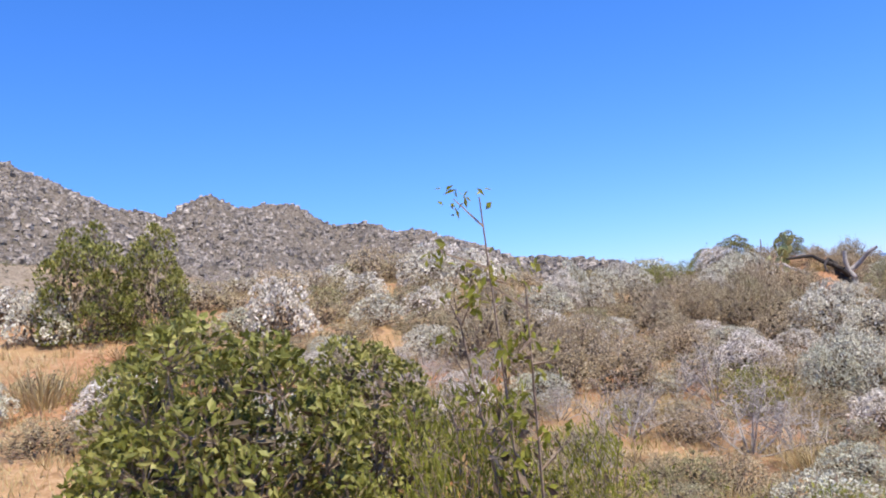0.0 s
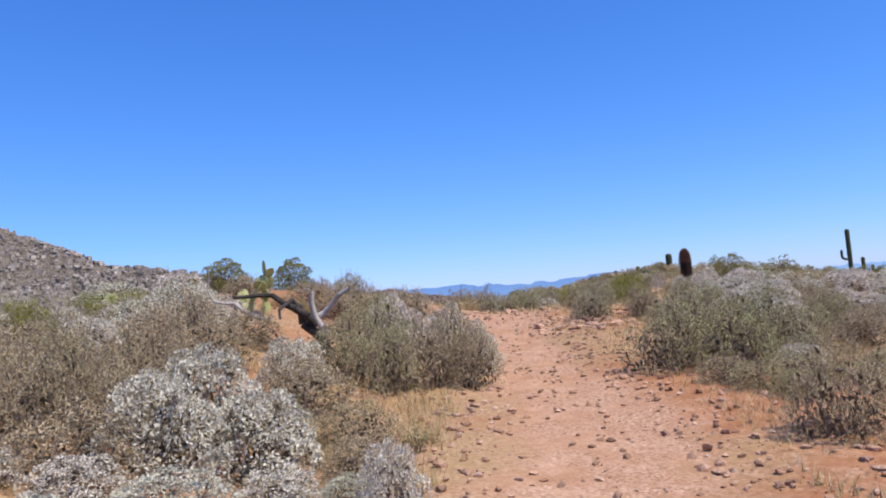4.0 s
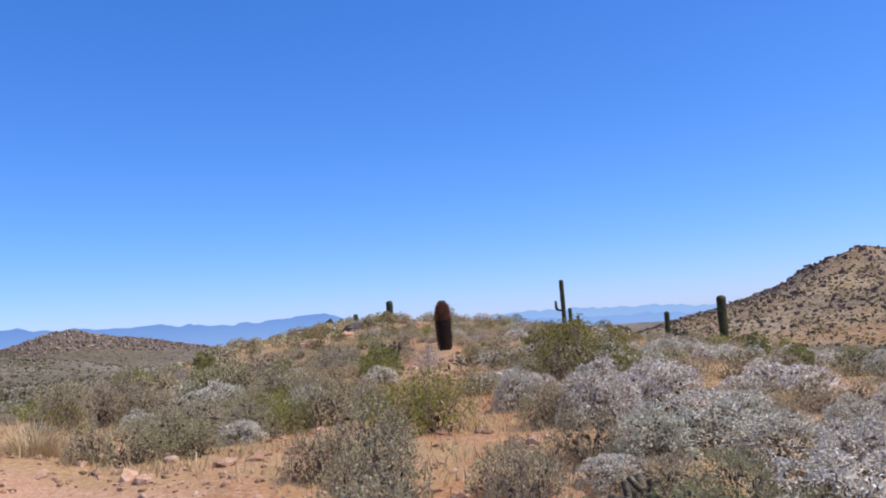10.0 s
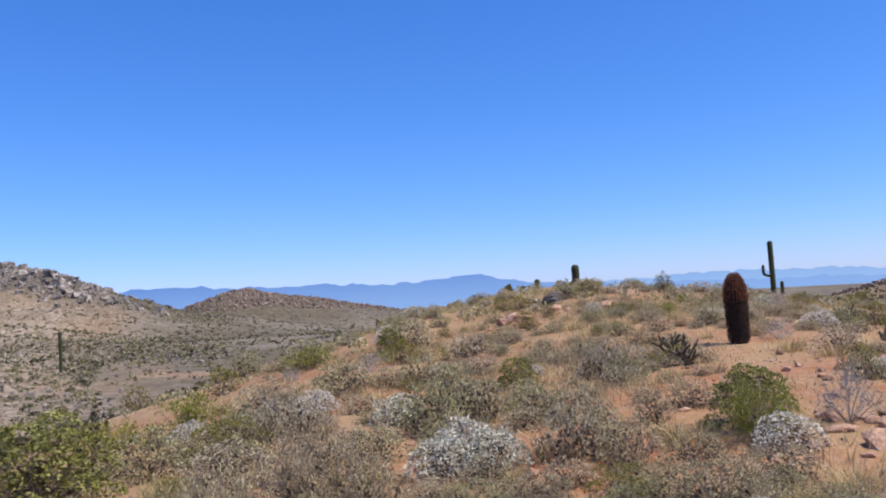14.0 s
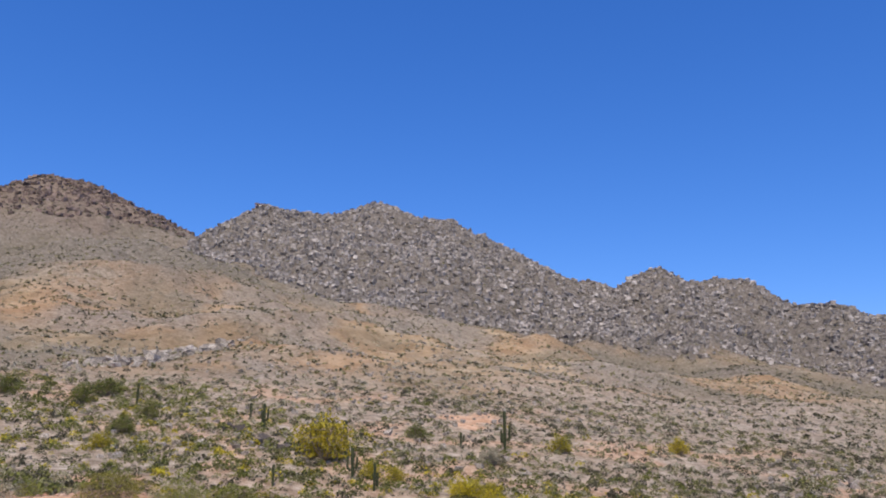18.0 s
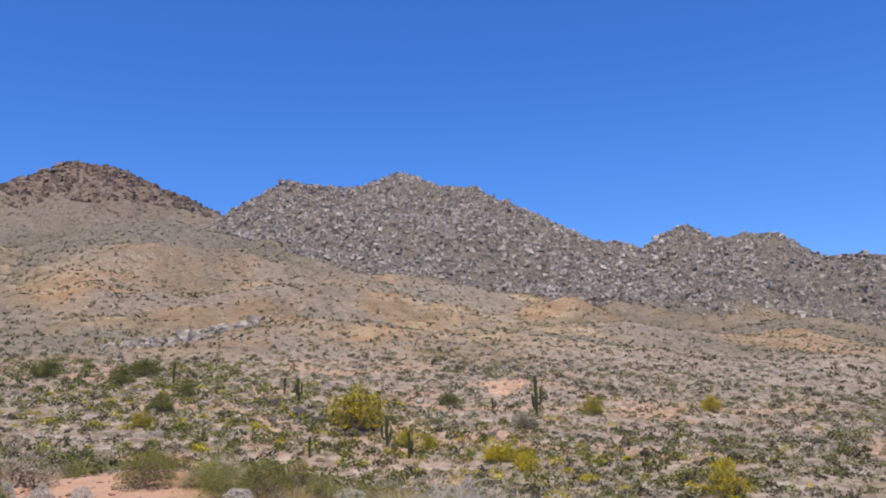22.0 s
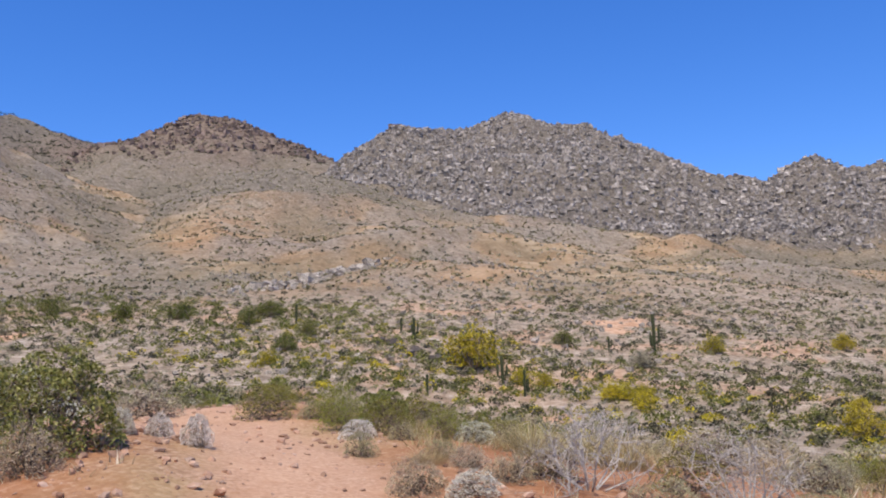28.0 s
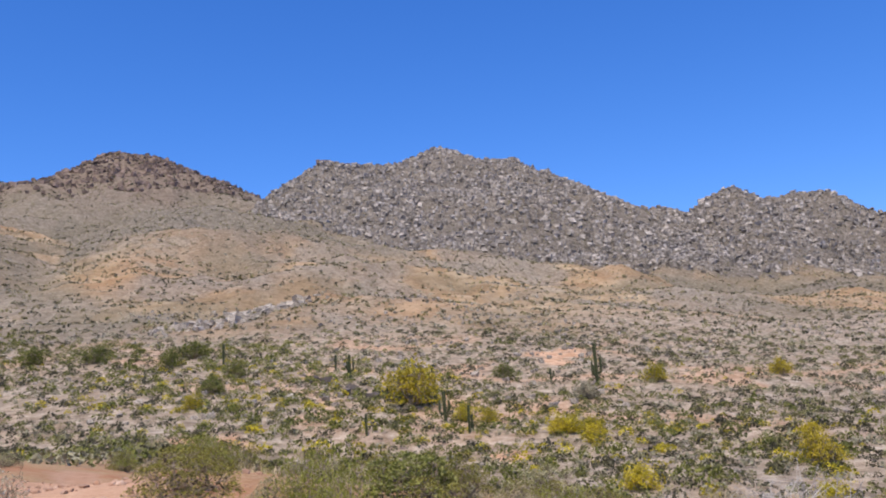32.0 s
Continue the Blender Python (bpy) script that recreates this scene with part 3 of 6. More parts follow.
# ---- plants: builders ----
def tubes(segs, sides=3):
    """Tapered twigs. segs: rows of start, end, start radius, end radius."""
    segs = np.asarray(segs, float)
    a, b, ra, rb = segs[:, 0:3], segs[:, 3:6], segs[:, 6], segs[:, 7]
    d = b - a
    d = d / np.maximum(np.linalg.norm(d, axis=1, keepdims=True), 1e-6)
    ref = np.where(np.abs(d[:, 2:3]) < 0.9, np.array([[0, 0, 1.0]]), np.array([[1.0, 0, 0]]))
    u = np.cross(d, ref)
    u /= np.linalg.norm(u, axis=1, keepdims=True)
    v = np.cross(d, u)
    ang = np.arange(sides) * 2 * np.pi / sides
    ring = u[:, None, :] * np.cos(ang)[None, :, None] + v[:, None, :] * np.sin(ang)[None, :, None]
    lo, hi = a[:, None, :] + ring * ra[:, None, None], b[:, None, :] + ring * rb[:, None, None]
    co = np.concatenate([lo, hi], 1).reshape(-1, 3)
    base = np.arange(len(segs))[:, None] * 2 * sides
    k = np.arange(sides)[None, :]
    k2 = (k + 1) % sides
    return co, np.stack([base + k, base + k2, base + sides + k2, base + sides + k], -1).reshape(-1, 4)


def leaves(pos, rng, length, width, up=0.4, spread=None, flat=0.0):
    """Folded leaf blades at the places given, turned at random with a lean upward or along spread."""
    n = len(pos)
    d = rng.normal(size=(n, 3))
    d /= np.linalg.norm(d, axis=1, keepdims=True)
    d[:, 2] += up
    if spread is not None:
        d += spread
    d /= np.linalg.norm(d, axis=1, keepdims=True)
    d[:, 2] *= 1 - flat
    r = rng.normal(size=(n, 3)) * (1 - 0.75 * flat) + np.array([0, 0, 2.0 * flat])
    s = np.cross(d, r)
    s /= np.maximum(np.linalg.norm(s, axis=1, keepdims=True), 1e-6)
    nrm = np.cross(s, d)
    L = length * rng.uniform(0.6, 1.3, (n, 1))
    W = width * rng.uniform(0.7, 1.2, (n, 1)) * 0.5
    p0, p2 = pos - d * L * 0.5, pos + d * L * 0.5
    m = pos + nrm * W * 0.35
    co = np.stack([p0, m + s * W, p2, m - s * W], 1).reshape(-1, 3)
    f = np.arange(n * 4).reshape(-1, 4)
    return co, f


def child_mesh(name, co, faces, mat, parent, label="", smooth=False):
    me = mesh_from(name, co, faces, smooth)
    me.materials.append(mat)
    ob = new(name, me)
    ob.parent = parent
    if label:
        ob["label"] = label
    return ob


def part(name, bm, mat, parent, label="", smooth=True):
    """Links a bmesh as one mesh object under a thing."""
    me = bpy.data.meshes.new(name)
    bm.to_mesh(me)
    bm.free()
    me.polygons.foreach_set("use_smooth", [smooth] * len(me.polygons))
    me.materials.append(mat)
    ob = new(name, me)
    ob.parent = parent
    if label:
        ob["label"] = label
    return ob


def branch_tree(rng, r, h, stems, forks, lean=1.0, thick=0.012, sag=0.0):
    """Twig segments and tip places for a dome-shaped shrub of radius r and height h, leafy to the ground."""
    segs, tips = [], []
    for i in range(stems):
        a = 2 * np.pi * (i * 0.618 + 0.15 * rng.rand())
        el = (i + rng.rand()) / stems
        R, Z = r * math.cos(el * 1.45) * lean * rng.uniform(0.8, 1.08), h * (0.12 + 0.88 * math.sin(el * 1.5)) * rng.uniform(0.78, 1.06)
        end = np.array([R * math.cos(a), R * math.sin(a), Z])
        mid = end * np.array([0.5, 0.5, 0.42]) + rng.normal(size=3) * r * 0.06
        mid[2] = max(mid[2], 0.04)
        root = np.array([math.cos(a), math.sin(a), 0]) * r * 0.06 * rng.rand()
        root[2] = -0.04
        segs.append((*root, *mid, thick, thick * 0.7))
        segs.append((*mid, *end, thick * 0.7, thick * 0.3))
        for k in range(forks):
            t = rng.uniform(0.05, 0.95)
            p = mid + (end - mid) * t
            q = p + (rng.normal(size=3) * np.array([1, 1, 0.7]) + np.array([0, 0, 0.35 - sag])) * r * 0.22
            q[2] = max(q[2], 0.03)
            segs.append((*p, *q, thick * 0.4, thick * 0.2))
            tips.append(q)
        tips.append(end)
    return segs, np.array(tips)


def lobed_dome(rng, r, h, lobes, n, forks, thick):
    """Branches, leaf places, the way each leaf faces and inner places for a mound built of rounded lobes."""
    segs, pos, face, inner = [], [], [], []
    for i in range(lobes):
        a = 2.4 * i + rng.uniform(-0.3, 0.3)
        el = math.asin(min(0.98, (i + 0.3) / lobes))
        lr = r * rng.uniform(0.20, 0.33)
        reach = rng.uniform(0.82, 1.0)
        c = np.array([(r - lr) * math.cos(el) * math.cos(a) * reach, (r - lr) * math.cos(el) * math.sin(a) * reach, max((h - lr * 0.9) * math.sin(el) * reach, 0.35 * lr)])
        mid = c * np.array([0.5, 0.5, 0.38]) + rng.normal(size=3) * r * 0.04
        mid[2] = max(mid[2], 0.03)
        root = np.array([math.cos(a), math.sin(a), 0]) * r * 0.05 + np.array([0, 0, -0.04])
        segs += [(*root, *mid, thick, thick * 0.7), (*mid, *c, thick * 0.7, thick * 0.4)]
        k = int(n / lobes * (lr / (0.265 * r)) ** 2)
        d = rng.normal(size=(k, 3)) + 0.55 * c / np.linalg.norm(c) + np.array([0, 0, 0.35])
        d /= np.linalg.norm(d, axis=1, keepdims=True)
        p = c + d * lr * rng.uniform(0.72, 1.06, (k, 1))
        pos.append(p)
        face.append(d)
        for q in p[:forks]:
            segs.append((*c, *q, thick * 0.35, thick * 0.15))
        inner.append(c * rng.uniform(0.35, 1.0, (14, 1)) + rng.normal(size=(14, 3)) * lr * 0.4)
    pos, inner = np.concatenate(pos), np.concatenate(inner)
    pos[:, 2] = np.maximum(pos[:, 2], 0.015)
    inner[:, 2] = np.maximum(inner[:, 2], 0.04 * h)
    return segs, pos, np.concatenate(face), inner


def shrub(name, seed, r, h, stems, forks, n, length, width, leaf_mat, stem_mat, label, clump=0.16, up=0.4, heads=0, head_mat=None, thick=0.012, fill=0.15, flat=0.35, lobed=False):
    """A desert shrub: branches, foliage on rounded lobes or round the twig tips, and dried flower heads where it has them."""
    rng = np.random.RandomState(seed)
    root = new(name)
    if lobed:
        segs, pos, face, inner = lobed_dome(rng, r, h, stems, n, forks, thick)
        spread = face * 0.35
        tips = pos[face[:, 2] > 0.4]
    else:
        segs, tips = branch_tree(rng, r * 0.9, h * 0.9, stems, forks, thick=thick)
        pos = tips[rng.randint(0, len(tips), n)] + np.clip(rng.normal(size=(n, 3)), -1.5, 1.5) * r * clump * np.array([1, 1, 0.75])
        deep = rng.rand(n) < fill
        pos[deep] = pos[deep] * rng.uniform(0.35, 0.9, (deep.sum(), 1))
        pos[:, 2] = np.maximum(pos[:, 2], 0.02)
        spread = None
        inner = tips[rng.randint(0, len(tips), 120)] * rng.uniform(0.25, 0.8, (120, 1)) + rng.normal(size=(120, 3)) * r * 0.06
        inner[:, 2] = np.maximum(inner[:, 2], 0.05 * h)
    if heads:
        ht = tips[rng.randint(0, len(tips), heads)]
        he = ht + np.stack([rng.normal(0, 0.02, heads), rng.normal(0, 0.02, heads), rng.uniform(0.03, 0.10, heads)], 1)
        segs += [(*p, *q, 0.0018, 0.0014) for p, q in zip(ht, he)]
    co, f = tubes(segs)
    child_mesh("branchwork", co, f, stem_mat, root)["kind"] = "stuff"
    co, f = leaves(pos, rng, length, width, up, spread, flat)
    child_mesh("foliage", co, f, leaf_mat, root)
    # dark inner leaves close the gaps and stand in for shade deep inside
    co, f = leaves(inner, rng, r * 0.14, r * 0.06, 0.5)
    child_mesh("inner_foliage", co, f, MAT["shade_thatch"], root, "brown dead leaves inside, darkened as the shrub's inner shade")
    if heads:
        p = np.repeat(he, 3, 0) + rng.normal(size=(heads * 3, 3)) * 0.006
        co, f = leaves(p, rng, 0.016, 0.012, 0.2)
        child_mesh("flower_head_spray", co, f, head_mat, root, "spray of dried tan flower heads")["kind"] = "stuff"
    root["label"] = label
    root["category"] = "shrub"
    return root


def tuft(name, seed, r, h, n, mat, label, blade=0.0019):
    """A clump of grass: bent tapering blades."""
    rng = np.random.RandomState(seed)
    root = new(name)
    a, lean = rng.uniform(0, 2 * np.pi, n), rng.uniform(0.05, 1.0, n) ** 0.8 * r
    base = np.stack([np.cos(a) * r * 0.75 * rng.rand(n), np.sin(a) * r * 0.75 * rng.rand(n), np.full(n, -0.02)], 1)
    hh = h * rng.uniform(0.25, 1.0, n) * np.where(rng.rand(n) < 0.5, 0.7, 1.0)
    mid = base + np.stack([np.cos(a) * lean * 0.4, np.sin(a) * lean * 0.4, hh * 0.65], 1)
    tip = base + np.stack([np.cos(a) * lean, np.sin(a) * lean, hh], 1)
    w = np.stack([-np.sin(a), np.cos(a), a * 0], 1) * blade
    co = np.stack([base - w, base + w, mid + w * 0.7, mid - w * 0.7, tip + w * 0.2, tip - w * 0.2], 1).reshape(-1, 3)
    b = np.arange(n)[:, None] * 6
    f = np.concatenate([b + np.array([[0, 1, 2, 3]]), b + np.array([[3, 2, 4, 5]])], 0)
    child_mesh("blade_clump", co, f, mat, root)
    root["label"] = label
    root["category"] = "grass"
    return root


def dead_shrub(name, seed, r, h, stems, forks, label, mat):
    rng = np.random.RandomState(seed)
    root = new(name)
    segs, tips = branch_tree(rng, r, h, stems, forks, thick=0.013)
    extra = []
    for p in tips:
        for _ in range(3):
            q = p + rng.normal(size=3) * r * 0.16 + np.array([0, 0, 0.03])
            extra.append((*p, *q, 0.004, 0.0015))
            for _ in range(2):
                e = q + rng.normal(size=3) * r * 0.08
                extra.append((*q, *e, 0.002, 0.001))
    co, f = tubes(segs)
    child_mesh("branchwork", co, f, mat, root)["kind"] = "stuff"
    co, f = tubes(extra)
    child_mesh("twig_tangle", co, f, mat, root, "fine bleached twigs")["kind"] = "stuff"
    root["label"] = label
    root["category"] = "shrub"
    return root


# each kind in a few forms; the first forms stand where they are needed, the rest are copies
KINDS = {}


def kind(key, forms):
    KINDS[key] = [[f, False] for f in forms]


FORM = {  # name, form count, radius, height, lobes or stems, forks, leaves, leaf length, leaf width, leaf material, label, clump, up, heads, twig, fill, flat, lobed
    "brittle": ("brittlebush", 4, 0.5, 0.6, 22, 10, 4200, 0.032, 0.016, "brittle", "silvery white-leaved brittlebush with dried flower stalks on red soil", 0.085, 0.3, 50, 0.008, 0.08, 0.15, True),
    "brittle_dry": ("dry_brittlebush", 4, 0.5, 0.55, 22, 12, 2600, 0.029, 0.012, "dry_leaf", "half-dry greyish brittlebush with many tan flower heads", 0.10, 0.3, 160, 0.008, 0.10, 0.1, True),
    "bursage": ("bursage", 4, 0.5, 0.5, 20, 14, 2700, 0.030, 0.0095, "bursage", "low rounded grey bursage with fine twigs", 0.10, 0.3, 40, 0.007, 0.10, 0.0, True),
    "burro": ("burrobrush", 4, 0.5, 0.5, 20, 12, 2600, 0.030, 0.0095, "burro", "rounded straw-tan burrobrush with fine pale twigs", 0.10, 0.5, 60, 0.007, 0.10, 0.0, True),
    "sage": ("desert_shrub", 4, 0.5, 0.55, 20, 10, 2800, 0.030, 0.011, "sage", "grey-green rounded desert shrub", 0.11, 0.5, 0, 0.007, 0.10, 0.0, True),
    "green": ("creosote_bush", 4, 0.55, 0.85, 18, 10, 3000, 0.032, 0.013, "green", "olive-green creosote bush with airy upright stems", 0.11, 0.4, 0, 0.008, 0.10, 0.1, True),
    "jojoba": ("jojoba_bush", 3, 0.6, 0.95, 24, 14, 5000, 0.042, 0.023, "jojoba", "dense olive jojoba bush with leathery leaves", 0.10, 0.5, 0, 0.008, 0.15, 0.1, True),
    "lime": ("fresh_green_bush", 3, 0.5, 0.7, 24, 9, 2800, 0.046, 0.009, "lime", "feathery fresh green bush", 0.10, 1.1, 0, 0.006, 0.10, 0.0, False),
}
for i, (key, (nm, cnt, r, h, st, fk, n, ln, wd, mt, lab, cl, up, hd, tw, fl, ft, lo)) in enumerate(FORM.items()):
    kind(key, [shrub(nm, 10 * i + 10 + k, r, h, st, fk, n, ln, wd, MAT[mt], MAT["stem"], lab, cl, up, hd, MAT["tan_head"], tw, fl, ft, lo) for k in range(cnt)])
    # plainer forms for shrubs that stand well off the trail
    kind(key + "_off", [shrub(nm, 10 * i + 15 + k, r, h, 20, 3, int(n * 0.34), ln * 1.6, wd * 1.75, MAT[mt], MAT["stem"], lab, cl, up, 0, None, tw * 1.3, fl, ft, lo) for k in range(3)])
kind("straw", [tuft("dry_grass", 80 + i, 0.26, 0.3, 620, MAT["straw"], "clump of dry straw-coloured grass") for i in range(4)])
kind("straw_off", [tuft("dry_grass", 85 + i, 0.26, 0.3, 160, MAT["straw"], "clump of dry straw-coloured grass", 0.005) for i in range(3)])
kind("dead", [dead_shrub("dead_bush", 90 + i, 0.6, 0.7, 12, 6, "leafless bleached grey dead bush", MAT["dead"]) for i in range(3)])
kind("sprig", [shrub("creosote_bush", 110 + i, 0.3, 1.0, 5, 9, 520, 0.035, 0.016, MAT["lime"], MAT["stem"], "tall wispy green branches of a creosote bush", 0.09, 0.5, 0, None, 0.008) for i in range(1)])
kind("small", [shrub("seedling", 100 + i, 0.5, 0.6, 7, 4, 160, 0.09, 0.04, MAT["sage"], MAT["stem"], "small sparse pale green seedling by the trail", 0.16, 0.5, 0) for i in range(1)])
GROUPS = {"brittle": "brittlebushes", "brittle_dry": "brittlebushes", "bursage": "bursage bushes", "burro": "burrobrush bushes", "sage": "desert shrubs", "green": "creosote bushes", "jojoba": "jojoba bushes", "lime": "fresh green bushes",
          "straw": "grass clumps", "dead": "dead bushes", "small": "seedlings", "sprig": "creosote bushes"}
UNIT = {"brittle": (0.5, 0.6), "brittle_dry": (0.5, 0.55), "bursage": (0.5, 0.5), "burro": (0.5, 0.5), "sage": (0.5, 0.55), "green": (0.55, 0.85), "jojoba": (0.6, 0.95), "lime": (0.5, 0.7), "straw": (0.26, 0.36), "dead": (0.6, 0.7), "small": (0.5, 0.6), "sprig": (0.3, 1.0)}
PLACE = random.Random(5)
PLACED = []


def plant(key, x, y, r, h=None, z=None):
    """Stands a shrub of the kind at x, y with its radius and height."""
    off = polyline_distance(np.array([x]), np.array([y]), TRAIL)[0] > (10.5 if key in ("green", "jojoba", "lime") else 6.5)
    forms = KINDS[key + "_off"] if off and key + "_off" in KINDS else KINDS[key]
    slot = PLACE.randrange(len(forms))
    ob, used = forms[slot]
    ur, uh = UNIT[key]
    sc = Vector((r / ur, r / ur, (h if h else r * uh / ur) / uh))
    m = Matrix.LocRotScale((x, y, (ground_z(x, y) if z is None else z) - 0.01), Euler((PLACE.uniform(-0.06, 0.06), PLACE.uniform(-0.06, 0.06), PLACE.uniform(0, 6.28))), sc)
    if used:
        ob = copy_thing(ob, Matrix())
    forms[slot][1] = True
    ob.matrix_basis = m
    ob["group"] = GROUPS[key]
    PLACED.append((x, y, r))
    return ob


# ---- cacti ----
def ribbed_column(bm, pts, radii, ribs, depth):
    """A ribbed column swept along points with the radii given, closed at the top."""
    n = ribs * 2
    rings = []
    for k, (p, r) in enumerate(zip(pts, radii)):
        a, b = pts[max(k - 1, 0)], pts[min(k + 1, len(pts) - 1)]
        d = (Vector(b) - Vector(a)).normalized()
        q = Vector((0, 0, 1)).rotation_difference(d)
        ring = []
        for i in range(n):
            rr = r * (1.0 if i % 2 == 0 else 1.0 - depth)
            t = 2 * math.pi * i / n
            ring.append(bm.verts.new(Vector(p) + q @ Vector((math.cos(t) * rr, math.sin(t) * rr, 0))))
        rings.append(ring)
    for lo, hi in zip(rings, rings[1:]):
        for i in range(n):
            bm.faces.new((lo[i], lo[(i + 1) % n], hi[(i + 1) % n], hi[i]))
    bm.faces.new(rings[-1])


def column_rows(h, r, steps=14, neck=0.72, wob=0.0, seed=0):
    """Points and radii of an upright cactus column with a domed top."""
    rg = random.Random(seed)
    pts, rad = [], []
    for k in range(steps):
        t = k / (steps - 1)
        pts.append((wob * math.sin(t * 3 + seed) * r, wob * math.cos(t * 2.3 + seed) * r, -0.1 + t * (h - r * 0.8 + 0.1)))
        rad.append(r * (neck + (1 - neck) * math.sin(min(t * 1.7, 1.57))) * rg.uniform(0.97, 1.03))
    x, y, z = pts[-1]
    for k in range(1, 5):
        a = k * math.pi / 2 / 4.2
        pts.append((x, y, z + r * 0.8 * math.sin(a)))
        rad.append(rad[steps - 1] * max(math.cos(a), 0.08))
    return pts, rad


def saguaro(x, y, top, r, arms=(), seed=0, label="tall dark green saguaro cactus", ribs=13):
    """arms: rows of side angle, height where it leaves, reach, rise, radius."""
    z0 = ground_z(x, y)
    root = new("saguaro")
    root.location = (x, y, z0)
    h = top - z0
    bm = bmesh.new()
    pts, rad = column_rows(h, r, 16, 0.8, 0.15, seed)
    ribbed_column(bm, pts, rad, ribs, 0.2)
    part("trunk", bm, MAT["saguaro"], root)
    for ang, z, reach, rise, ar in arms:
        z = z if z > 0 else h + z
        bm = bmesh.new()
        c, s = math.cos(ang), math.sin(ang)
        P = [(c * r * 0.5, s * r * 0.5, z - 0.08), (c * (r + reach * 0.4), s * (r + reach * 0.4), z - 0.04), (c * (r + reach * 0.85), s * (r + reach * 0.85), z + 0.06), (c * (r + reach), s * (r + reach), z + 0.25)]
        steps = 5
        P += [(c * (r + reach), s * (r + reach), z + 0.25 + (rise - 0.25) * k / steps) for k in range(1, steps + 1)]
        R = [ar * 0.8, ar * 0.9] + [ar] * (len(P) - 4) + [ar * 0.9, ar * 0.5]
        ribbed_column(bm, P, R, 9, 0.2)
        part("arm", bm, MAT["saguaro"], root)
    return tagged(root, label, "cactus", "saguaros")


def barrel_cactus(x, y, top, r):
    z0 = ground_z(x, y)
    root = new("barrel_cactus")
    h = top - z0
    root.matrix_basis = pose(x, y, z0, 0, -1.5, 20)
    bm = bmesh.new()
    pts, rad = [], []
    for k in range(27):
        t = min(k / 20, 1.0) * 0.7 if k <= 20 else 0.7 + 0.3 * math.sin((k - 20) / 6 * math.pi / 2)
        pts.append((0.01 * math.sin(4 * t), 0.0, -0.1 + t * (h + 0.1)))
        rad.append(r * (0.82 + 0.18 * math.sin(min(t * 2.2, 1.57))) * (1.0 if t <= 0.7 else max(0.06, math.sqrt(max(0.0, 1 - ((t - 0.7) / 0.3) ** 2)))))
    ribbed_column(bm, pts, rad, 22, 0.16)
    part("body", bm, MAT["barrel"], root, "dark ribbed flesh")
    rng = np.random.RandomState(3)
    for nm, lo, hi, mat, lab, cnt in (("crown_spine_coat", 0.6, 1.0, "spine", "dense curved red spines", 5200), ("old_spine_coat", 0.03, 0.66, "dark_spine", "weathered dark spines", 4800)):
        t = rng.uniform(lo, hi, cnt)
        ri = rng.randint(0, 22, cnt)
        zz = t * h
        rr = np.interp(zz, [p[2] for p in pts], rad) * 1.0
        a = ri * 2 * np.pi / 22 + rng.normal(0, 0.03, cnt)
        base = np.stack([np.cos(a) * rr, np.sin(a) * rr, zz], 1)
        out = np.stack([np.cos(a), np.sin(a), rng.uniform(-0.6, 0.9, cnt)], 1) + rng.normal(size=(cnt, 3)) * 0.5
        co, f = leaves(base + out * 0.018, rng, 0.062, 0.006, 0.1, out * 1.5)
        child_mesh(nm, co, f, MAT[mat], root, lab)["kind"] = "stuff"
    return tagged(root, "stout barrel cactus with a red spiny crown and dark base", "cactus")


def pad_mesh(bm, m, w, h, t):
    bmesh.ops.create_uvsphere(bm, u_segments=14, v_segments=8, radius=1.0, matrix=m @ Matrix.Translation((0, 0, h * 0.48)) @ Matrix.Diagonal((w / 2, t / 2, h / 2, 1)))


def prickly_pear(x, y, size, count, seed, label):
    rg = random.Random(seed)
    root = new("prickly_pear")
    root.location = (x, y, ground_z(x, y) - 0.02)
    grown = []
    for i in range(count):
        if i < 4 or not grown:
            m = pose(rg.uniform(-0.25, 0.25) * size * 3, rg.uniform(-0.2, 0.2) * size * 3, 0, rg.uniform(-25, 25), rg.uniform(-30, 30), rg.uniform(0, 360))
        else:
            b = rg.choice(grown)
            m = b @ Matrix.Translation((rg.uniform(-0.3, 0.3) * size, 0, size * 0.85)) @ pose(0, 0, 0, rg.uniform(-25, 25), rg.uniform(-45, 45), rg.uniform(-60, 60))
        if m.translation.z > size * 3.6:
            continue
        bm = bmesh.new()
        s = size * rg.uniform(0.75, 1.1)
        pad_mesh(bm, m, s * 0.8, s, s * 0.13)
        part("pad", bm, MAT["pad"], root)
        grown.append(m)
    return tagged(root, label, "cactus", "prickly pears")


